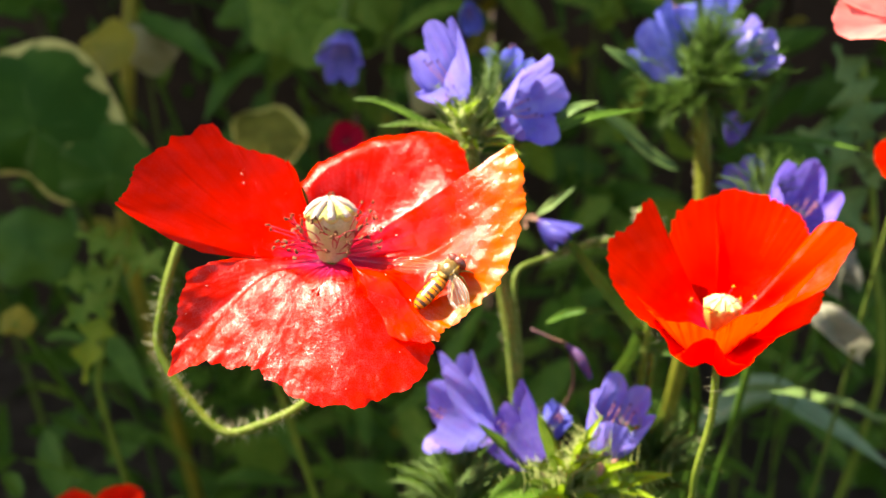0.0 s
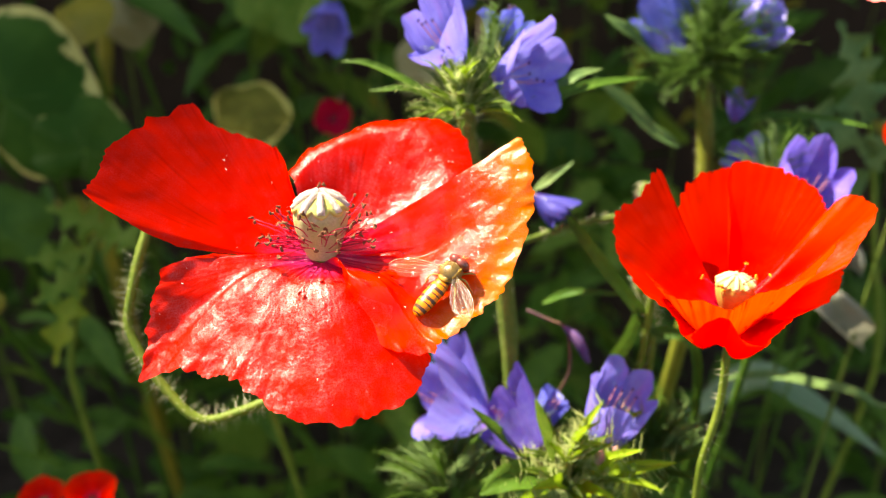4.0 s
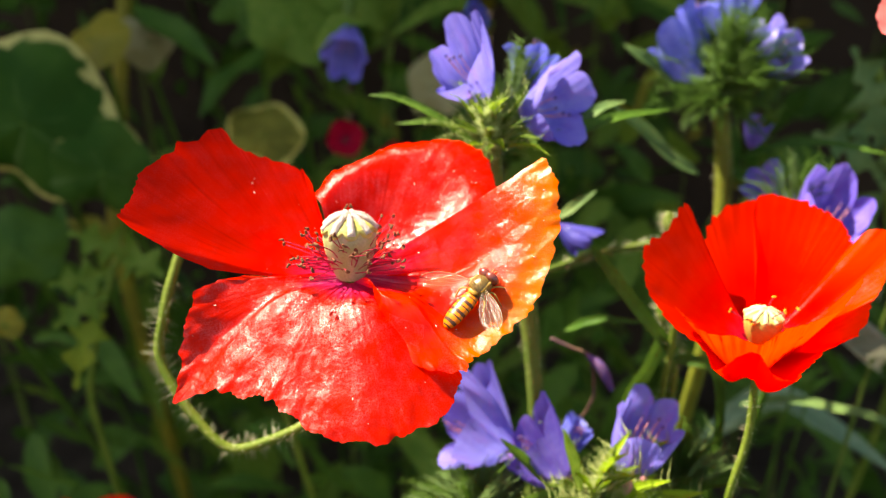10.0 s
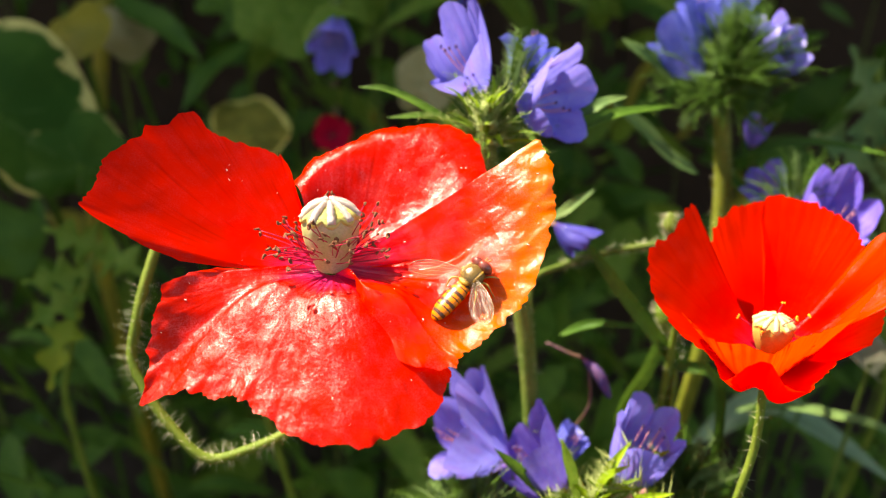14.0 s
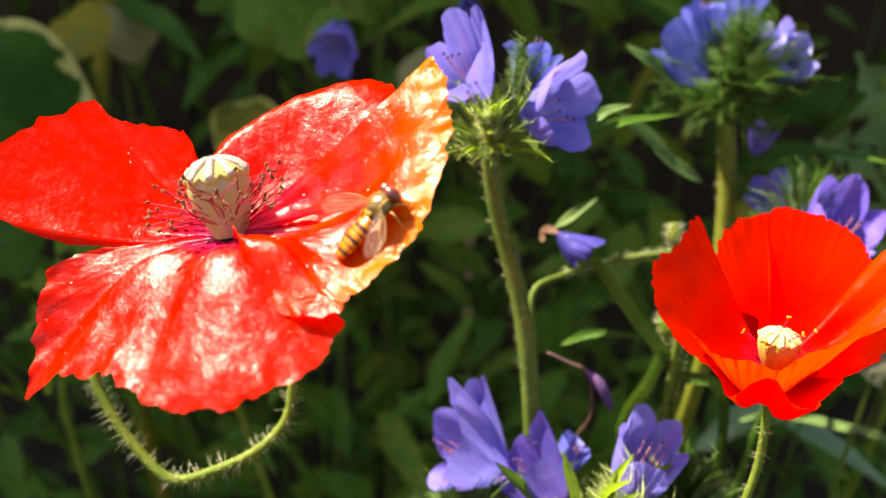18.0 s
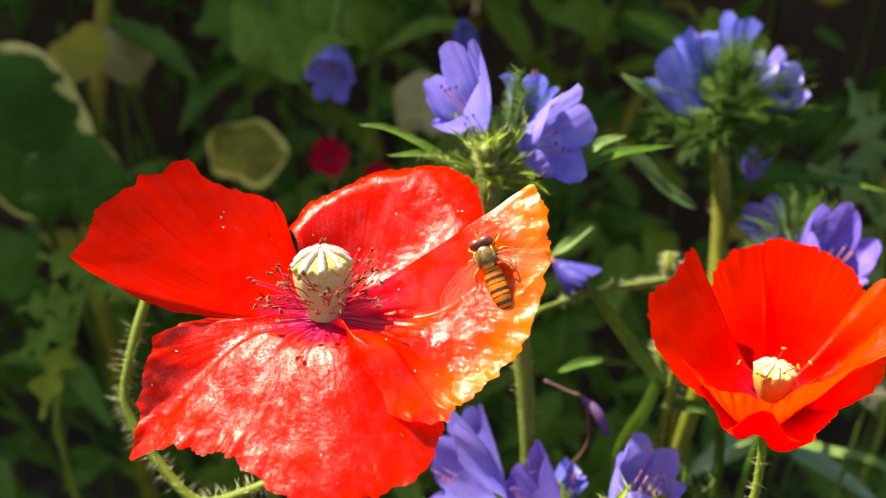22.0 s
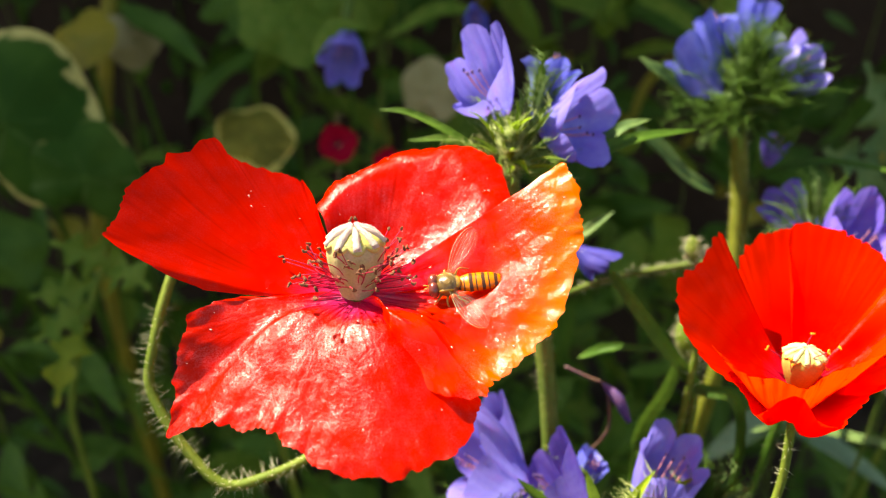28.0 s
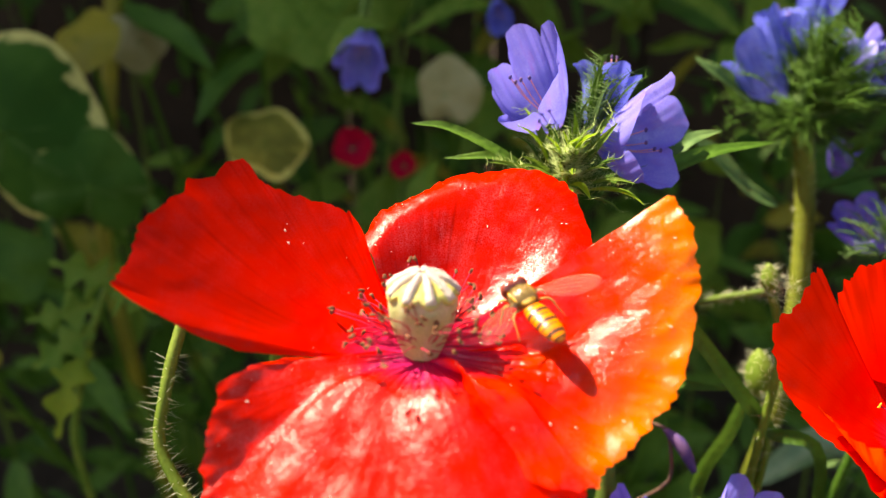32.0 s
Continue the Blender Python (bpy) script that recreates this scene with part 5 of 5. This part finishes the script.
# ---- hoverfly ----
def hoverfly():
    """A hoverfly 11 mm long: x to its head, z up from its feet."""
    fly = thing("hoverfly", (0, 0, 0), "slender hoverfly with amber and black bands and clear wings", "insect")
    mm = 0.00106

    def abdomen(u, v):
        a, r = u * 6.283, 1.42 * mm * (0.66 + 0.34 * min(1, v * 4)) * max(0.0, 1 - (max(0.0, v - 0.55) / 0.45) ** 2.6) ** 0.5 * (1.0 - 0.10 * v)
        ring = 1 + 0.035 * abs(math.sin(5 * math.pi * v))
        return (-0.5 * mm - 6.6 * mm * v, r * ring * math.cos(a), 2.0 * mm + r * ring * 0.6 * math.sin(a) - 0.5 * mm * v * v)

    part("abdomen", Geo().grid(abdomen, 24, 40, True), BANDED, fly, "amber abdomen with dark brown bands")

    def ball(cx, cy, cz, rx, ry, rz):
        def point(u, v):
            a, b = u * 6.283, math.pi * (v - 0.5)
            return ((cx + rx * math.cos(b) * math.cos(a)) * mm, (cy + ry * math.cos(b) * math.sin(a)) * mm, (cz + rz * math.sin(b)) * mm)
        return Geo().grid(point, 20, 14, True)

    thorax = part("thorax", ball(0.85, 0, 2.3, 1.75, 1.68, 1.3), BRONZE, fly, "shiny golden bronze thorax with fine fur")
    fur, rnd = Geo(), random.Random(12)
    for _ in range(620):
        a, b = rnd.uniform(0, 6.283), rnd.uniform(-0.2, 1.3)
        d = Vector((math.cos(b) * math.cos(a), math.cos(b) * math.sin(a), math.sin(b)))
        p = Vector((0.85 + 1.75 * d.x, 1.68 * d.y, 2.3 + 1.3 * d.z)) * mm
        fur.hair(p, p + (d + Vector((-0.5, 0, 0))) * 0.34 * mm, 0.000022)
    part("fur", fur, BRONZE, thorax, "fine golden fur")
    part("scutellum", ball(-0.55, 0, 2.75, 0.62, 0.95, 0.42), SCUTELLUM, fly, "yellow half-moon plate")
    head = part("head", ball(2.75, 0, 2.2, 0.8, 1.25, 1.05), SCUTELLUM, fly, "yellow face")
    for s in (-1, 1):
        part("stripe", ball(0.95, 1.25 * s, 2.85, 1.1, 0.26, 0.30), SCUTELLUM, thorax, "yellow side stripe")
        part("eye", ball(2.72, 0.60 * s, 2.42, 0.82, 1.20, 1.20), EYE, head, "large dark red eye")
        part("antenna", Geo().tube([(3.5 * mm, 0.15 * s * mm, 2.3 * mm), (3.9 * mm, 0.25 * s * mm, 2.4 * mm), (4.2 * mm, 0.4 * s * mm, 2.2 * mm)], 0.10 * mm, 5, 6), LEG, head)
        along = Vector((-0.52, 0.85 * s, 0.05)).normalized()
        across = Vector((0.85, 0.52 * s, 0.0)).normalized()
        base = Vector((0.5, 1.05 * s, 2.85))

        def wing(u, v):
            w = 1.75 * math.sin(math.pi * min(1, v) ** 1.15) ** 0.55 * (0.35 + 0.65 * v ** 0.5) + 0.08
            lead = 0.18 * math.sin(math.pi * v)
            return (base + along * v * 8.2 + across * (lead + (u - 0.62) * 2 * w) + Vector((0, 0, 0.10 * math.sin(7 * u) + 0.3 * v * v))) * mm

        sheet = part("wing", Geo().grid(wing, 10, 30), WING, fly, "clear outspread wing with pale glints")
        part("vein", Geo().tube([wing(1, k / 12) for k in range(13)], 0.055 * mm, 5, 24), BRONZE, sheet, "thin brown vein")
        for across_at in (0.2, 0.45, 0.7, 0.86):
            part("vein", Geo().tube([wing(0.8 + (across_at - 0.8) * min(1, k / 4), k / 12) for k in range(12)], 0.026 * mm, 4, 20), BRONZE, sheet, "thin brown vein")
        for k, (foot, knee) in enumerate((((3.6, 2.4, 0), (2.4, 2.0, 1.8)), ((0.8, 3.6, 0), (1.1, 2.4, 1.9)), ((-3.0, 3.2, 0), (-0.9, 2.4, 2.0)))):
            root = (1.4 - 0.6 * k, 0.6 * s, 1.5)
            line = [Vector((a * mm, b * (1 if i == 0 else s) * mm, c * mm)) for i, (a, b, c) in enumerate((root, knee, foot))]
            line.insert(2, line[1].lerp(line[2], 0.6) + Vector((0, 0, 0.0001)))
            part("leg", Geo().tube(line, lambda t: 0.00016 * (1.3 - t), 6, 14), LEG, fly)
    return fly


setting()
large_poppy()
cup_poppy()
bugloss_plants()
background_plants()
undergrowth()
hoverfly()


def motions():
    walk(bpy.data.objects["poppy"], [
    (0, pose(-0.0150, 0.1127, 0.4488, -0.09, 0.79, 0.98)),
    (0.5, pose(-0.0143, 0.1120, 0.4460, 2.50, 1.91, 0.92)),
    (1, pose(-0.0154, 0.1112, 0.4461, 1.03, 1.11, 1.10)),
    (1.5, pose(-0.0149, 0.1123, 0.4479, 0.12, 0.87, 0.76)),
    (2, pose(-0.0166, 0.1117, 0.4483, 0.26, -0.20, 1.02)),
    (2.5, pose(-0.0161, 0.1105, 0.4456, 1.14, 1.06, 0.95)),
    (4.5, pose(-0.0142, 0.1106, 0.4448, 1.25, 1.31, -0.23)),
    (5, pose(-0.0171, 0.1106, 0.4478, 0.13, -0.33, -0.17)),
    (5.5, pose(-0.0142, 0.1098, 0.4453, 0.05, 2.09, 0.02)),
    (6, pose(-0.0194, 0.1092, 0.4485, -0.46, -1.92, -0.21)),
    (6.5, pose(-0.0151, 0.1110, 0.4473, -1.16, 1.87, 0.21)),
    (7, pose(-0.0125, 0.1121, 0.4490, -2.39, 2.27, 0.86)),
    (7.5, pose(-0.0186, 0.1106, 0.4484, 0.92, -1.72, -0.39)),
    (8, pose(-0.0154, 0.1113, 0.4467, 0.86, 0.83, -0.26)),
    (8.5, pose(-0.0144, 0.1110, 0.4470, -0.34, 2.12, 1.07)),
    (9, pose(-0.0170, 0.1111, 0.4484, 0.00, 0.00, -0.00)),
    (9.5, pose(-0.0134, 0.1113, 0.4487, -1.86, 1.85, 0.93)),
    (10, pose(-0.0155, 0.1115, 0.4472, 0.84, 1.02, 0.69)),
    (10.5, pose(-0.0148, 0.1117, 0.4478, 0.01, 1.25, 0.58)),
    (11, pose(-0.0144, 0.1113, 0.4470, 0.29, 1.69, 0.98)),
    (11.5, pose(-0.0149, 0.1111, 0.4480, -0.83, 1.38, 0.75)),
    (12, pose(-0.0148, 0.1113, 0.4477, 0.20, 1.16, 1.12)),
    (12.5, pose(-0.0162, 0.1112, 0.4482, 0.27, 0.17, 0.18)),
    (13, pose(-0.0142, 0.1114, 0.4470, 0.60, 1.85, 0.98)),
    (13.5, pose(-0.0180, 0.1116, 0.4490, 0.01, -1.02, 0.33)),
    (14, pose(-0.0166, 0.1119, 0.4488, 0.40, -0.15, 0.31)),
    (14.5, pose(-0.0164, 0.1123, 0.4488, -0.23, 0.09, 0.47)),
    (16.5, pose(-0.0170, 0.1108, 0.4483, -0.72, -0.13, -0.21)),
    (17, pose(-0.0161, 0.1091, 0.4493, -2.48, -3.72, -2.00)),
    (17.5, pose(-0.0252, 0.1072, 0.4549, -4.02, -8.48, -3.95)),
    (18, pose(-0.0294, 0.1070, 0.4580, -4.73, -11.31, -4.65)),
    (18.5, pose(-0.0264, 0.1098, 0.4570, -4.88, -10.64, -3.44)),
    (19, pose(-0.0298, 0.1085, 0.4547, -4.53, -9.79, -3.17)),
    (19.5, pose(-0.0159, 0.1117, 0.4488, -0.27, -1.35, -1.00)),
    (20, pose(-0.0167, 0.1121, 0.4492, 0.90, -1.57, -0.40)),
    (20.5, pose(-0.0153, 0.1116, 0.4474, 0.43, -0.16, -0.70)),
    (21, pose(-0.0151, 0.1119, 0.4479, 0.18, -0.43, -0.38)),
    (21.5, pose(-0.0185, 0.1104, 0.4487, -0.29, -2.74, -1.74)),
    (22, pose(-0.0173, 0.1113, 0.4487, 0.14, -1.99, -1.39)),
    (22.5, pose(-0.0183, 0.1115, 0.4502, -0.39, -3.36, -1.65)),
    (23, pose(-0.0150, 0.1126, 0.4491, -0.34, -1.41, -0.53)),
    (23.5, pose(-0.0165, 0.1125, 0.4498, -0.54, -1.86, -0.20)),
    (24, pose(-0.0147, 0.1131, 0.4494, -0.89, -0.96, 0.24)),
    (24.5, pose(-0.0142, 0.1132, 0.4479, 0.40, -0.12, 0.33)),
    (26.5, pose(-0.0146, 0.1109, 0.4436, 2.71, 3.45, 3.50)),
    (27, pose(-0.0183, 0.1134, 0.4517, -0.85, -2.27, -0.50)),
    (27.5, pose(-0.0148, 0.1140, 0.4491, 0.23, 0.26, 1.70)),
    (28, pose(-0.0169, 0.1131, 0.4491, 0.12, -1.14, 0.35)),
    (28.5, pose(-0.0138, 0.1125, 0.4471, 0.55, 1.79, 3.25)),
    (29, pose(-0.0145, 0.1123, 0.4468, 0.75, 1.61, 2.76)),
    (29.5, pose(-0.0162, 0.1120, 0.4480, 0.68, -0.15, 1.80)),
    (30, pose(-0.0187, 0.1132, 0.4497, 0.88, -3.19, -0.33)),
    (30.5, pose(-0.0236, 0.1123, 0.4545, -2.40, -6.18, -1.20)),
    (31, pose(-0.0186, 0.1128, 0.4510, -0.84, -2.35, 2.20)),
    (31.5, pose(-0.0145, 0.1100, 0.4464, 1.53, 2.09, 3.38)),
    (32, pose(-0.0138, 0.1121, 0.4497, -0.13, 1.23, 3.68)),
    ])
    walk(bpy.data.objects["hoverfly"], [
    (0, pose(0.0059, 0.1024, 0.4485, 10.3, -27.4, 40.4)),
    (0.5, pose(0.0066, 0.1024, 0.4451, 12.8, -28.3, 38.9)),
    (1, pose(0.0053, 0.1011, 0.4454, 10.5, -27.9, 42.6)),
    (1.5, pose(0.0064, 0.1019, 0.4475, 10.0, -28.6, 41.2)),
    (2, pose(0.0041, 0.1013, 0.4481, 8.8, -28.5, 43.7)),
    (2.5, pose(0.0049, 0.1004, 0.4450, 10.0, -28.8, 42.9)),
    (4.5, pose(0.0069, 0.1002, 0.4442, 10.6, -29.5, 39.8)),
    (5, pose(0.0034, 0.1001, 0.4479, 8.1, -28.2, 42.2)),
    (5.5, pose(0.0064, 0.1003, 0.4450, 9.5, -27.4, 41.6)),
    (6, pose(0.0004, 0.0981, 0.4487, 4.0, -29.1, 53.7)),
    (6.5, pose(0.0045, 0.1005, 0.4465, 7.8, -25.7, 49.8)),
    (7, pose(0.0067, 0.1017, 0.4482, 7.2, -24.2, 52.1)),
    (7.5, pose(0.0010, 0.1004, 0.4487, 5.5, -29.4, 49.4)),
    (8, pose(0.0056, 0.1018, 0.4468, 8.2, -30.6, 42.9)),
    (8.5, pose(0.0066, 0.1020, 0.4468, 8.5, -28.6, 43.6)),
    (9, pose(0.0041, 0.1026, 0.4494, 6.8, -32.6, 41.0)),
    (9.5, pose(0.0072, 0.1026, 0.4489, 7.4, -27.7, 42.4)),
    (10, pose(0.0059, 0.1023, 0.4473, 10.1, -30.3, 38.0)),
    (10.5, pose(0.0066, 0.1022, 0.4479, 9.6, -29.4, 38.5)),
    (11, pose(0.0071, 0.1025, 0.4471, 9.8, -30.1, 38.5)),
    (11.5, pose(0.0065, 0.1019, 0.4483, 8.8, -29.3, 38.9)),
    (12, pose(0.0066, 0.1024, 0.4479, 9.5, -29.9, 38.6)),
    (12.5, pose(0.0053, 0.1021, 0.4489, 8.4, -31.5, 39.0)),
    (13, pose(0.0073, 0.1022, 0.4468, 11.1, -29.0, 36.3)),
    (13.5, pose(0.0036, 0.1022, 0.4501, 8.6, -31.5, 35.9)),
    (14, pose(0.0050, 0.1026, 0.4495, 9.6, -31.0, 35.2)),
    (14.5, pose(0.0052, 0.1032, 0.4496, 9.5, -30.5, 34.1)),
    (16.5, pose(0.0072, 0.0988, 0.4489, 22.8, -23.7, 0.2)),
    (17, pose(0.0078, 0.0942, 0.4507, 24.7, -23.3, -3.2)),
    (17.5, pose(-0.0018, 0.0909, 0.4586, 23.8, -26.6, -11.3)),
    (18, pose(-0.0069, 0.0953, 0.4650, 2.7, -41.7, 25.7)),
    (18.5, pose(-0.0013, 0.0985, 0.4653, 9.4, -45.3, 15.7)),
    (19, pose(-0.0025, 0.0993, 0.4650, 16.5, -49.3, 10.0)),
    (19.5, pose(0.0155, 0.1009, 0.4545, 25.5, -41.2, 5.1)),
    (20, pose(0.0153, 0.1013, 0.4550, 28.2, -40.8, 2.4)),
    (20.5, pose(0.0162, 0.1036, 0.4545, 19.1, -49.1, 16.8)),
    (21, pose(0.0144, 0.1076, 0.4563, 6.4, -55.5, 40.8)),
    (21.3, pose(0.0122, 0.1065, 0.4583, -13.5, -57.4, 64.7)),
    (21.5, pose(0.0081, 0.1064, 0.4589, -31.6, -53.4, 94.0)),
    (22, pose(0.0079, 0.1083, 0.4588, -45.0, -45.9, 117.8)),
    (22.5, pose(0.0045, 0.1081, 0.4582, -52.9, -8.6, 148.8)),
    (23, pose(0.0073, 0.1103, 0.4550, -50.1, 2.5, 160.5)),
    (23.5, pose(0.0054, 0.1102, 0.4553, -41.9, 10.9, 162.2)),
    (24, pose(0.0049, 0.1096, 0.4525, -33.5, 21.2, 188.0)),
    (24.5, pose(0.0041, 0.1100, 0.4503, -35.7, 19.7, 189.0)),
    (26.5, pose(0.0042, 0.1091, 0.4476, -40.0, -24.3, 146.8)),
    (27, pose(-0.0008, 0.1110, 0.4554, -39.0, -0.0, 159.1)),
    (27.5, pose(0.0017, 0.1110, 0.4508, -37.7, 8.3, 181.6)),
    (28, pose(-0.0017, 0.1098, 0.4509, -33.6, 10.4, 179.2)),
    (28.5, pose(0.0003, 0.1122, 0.4490, -20.2, -4.5, 140.7)),
    (29, pose(0.0014, 0.1117, 0.4493, -18.7, -17.2, 127.8)),
    (29.5, pose(-0.0001, 0.1115, 0.4514, -23.2, -14.8, 124.5)),
    (30, pose(-0.0033, 0.1116, 0.4535, -26.5, -10.3, 133.5)),
    (30.5, pose(-0.0087, 0.1108, 0.4594, -32.7, -10.6, 136.6)),
    (31, pose(-0.0040, 0.1111, 0.4537, -26.3, -3.3, 156.0)),
    (31.5, pose(0.0002, 0.1106, 0.4489, -14.6, -10.0, 127.8)),
    (31.8, pose(-0.0001, 0.1112, 0.4529, -16.5, -8.2, 120.0)),
    (32, pose(0.0001, 0.1119, 0.4546, -17.5, -7.3, 117.3)),
    ])
    walk(bpy.data.objects["poppy_stalk"], [
    (0, pose(-0.03, 0.21, 0, -0.09, 0.12, 0)),
    (0.5, pose(-0.03, 0.21, 0, -0.05, 0.16, 0)),
    (1, pose(-0.03, 0.21, 0, -0.01, 0.10, 0)),
    (1.5, pose(-0.03, 0.21, 0, -0.07, 0.12, 0)),
    (2, pose(-0.03, 0.21, 0, -0.04, 0.02, 0)),
    (2.5, pose(-0.03, 0.21, 0, 0.03, 0.05, 0)),
    (4.5, pose(-0.03, 0.21, 0, 0.03, 0.16, 0)),
    (5, pose(-0.03, 0.21, 0, 0.03, -0.01, 0)),
    (5.5, pose(-0.03, 0.21, 0, 0.07, 0.17, 0)),
    (6, pose(-0.03, 0.21, 0, 0.11, -0.14, 0)),
    (6.5, pose(-0.03, 0.21, 0, 0.01, 0.11, 0)),
    (7, pose(-0.03, 0.21, 0, -0.06, 0.26, 0)),
    (7.5, pose(-0.03, 0.21, 0, 0.03, -0.10, 0)),
    (8, pose(-0.03, 0.21, 0, -0.01, 0.09, 0)),
    (8.5, pose(-0.03, 0.21, 0, 0.01, 0.15, 0)),
    (9, pose(-0.03, 0.21, 0, 0.00, -0.00, 0)),
    (9.5, pose(-0.03, 0.21, 0, -0.01, 0.21, 0)),
    (10, pose(-0.03, 0.21, 0, -0.03, 0.09, 0)),
    (10.5, pose(-0.03, 0.21, 0, -0.03, 0.13, 0)),
    (11, pose(-0.03, 0.21, 0, -0.01, 0.15, 0)),
    (11.5, pose(-0.03, 0.21, 0, 0.00, 0.12, 0)),
    (12, pose(-0.03, 0.21, 0, -0.01, 0.13, 0)),
    (12.5, pose(-0.03, 0.21, 0, -0.01, 0.05, 0)),
    (13, pose(-0.03, 0.21, 0, -0.02, 0.16, 0)),
    (13.5, pose(-0.03, 0.21, 0, -0.03, -0.06, 0)),
    (14, pose(-0.03, 0.21, 0, -0.05, 0.02, 0)),
    (14.5, pose(-0.03, 0.21, 0, -0.07, 0.04, 0)),
    (16.5, pose(-0.03, 0.21, 0, 0.02, -0.00, 0)),
    (17, pose(-0.03, 0.21, 0, 0.12, 0.05, 0)),
    (17.5, pose(-0.03, 0.21, 0, 0.23, -0.48, 0)),
    (18, pose(-0.03, 0.21, 0, 0.24, -0.73, 0)),
    (18.5, pose(-0.03, 0.21, 0, 0.08, -0.55, 0)),
    (19, pose(-0.03, 0.21, 0, 0.15, -0.75, 0)),
    (19.5, pose(-0.03, 0.21, 0, -0.04, 0.06, 0)),
    (20, pose(-0.03, 0.21, 0, -0.06, 0.02, 0)),
    (20.5, pose(-0.03, 0.21, 0, -0.03, 0.10, 0)),
    (21, pose(-0.03, 0.21, 0, -0.04, 0.11, 0)),
    (21.5, pose(-0.03, 0.21, 0, 0.04, -0.09, 0)),
    (22, pose(-0.03, 0.21, 0, -0.01, -0.01, 0)),
    (22.5, pose(-0.03, 0.21, 0, -0.02, -0.08, 0)),
    (23, pose(-0.03, 0.21, 0, -0.09, 0.12, 0)),
    (23.5, pose(-0.03, 0.21, 0, -0.08, 0.03, 0)),
    (24, pose(-0.03, 0.21, 0, -0.12, 0.14, 0)),
    (24.5, pose(-0.03, 0.21, 0, -0.12, 0.16, 0)),
    (26.5, pose(-0.03, 0.21, 0, 0.01, 0.14, 0)),
    (27, pose(-0.03, 0.21, 0, -0.14, -0.08, 0)),
    (27.5, pose(-0.03, 0.21, 0, -0.17, 0.13, 0)),
    (28, pose(-0.03, 0.21, 0, -0.12, 0.01, 0)),
    (28.5, pose(-0.03, 0.21, 0, -0.08, 0.19, 0)),
    (29, pose(-0.03, 0.21, 0, -0.07, 0.15, 0)),
    (29.5, pose(-0.03, 0.21, 0, -0.05, 0.05, 0)),
    (30, pose(-0.03, 0.21, 0, -0.12, -0.10, 0)),
    (30.5, pose(-0.03, 0.21, 0, -0.07, -0.39, 0)),
    (31, pose(-0.03, 0.21, 0, -0.10, -0.10, 0)),
    (31.5, pose(-0.03, 0.21, 0, 0.06, 0.15, 0)),
    (32, pose(-0.03, 0.21, 0, -0.06, 0.19, 0)),
    ])


motions()
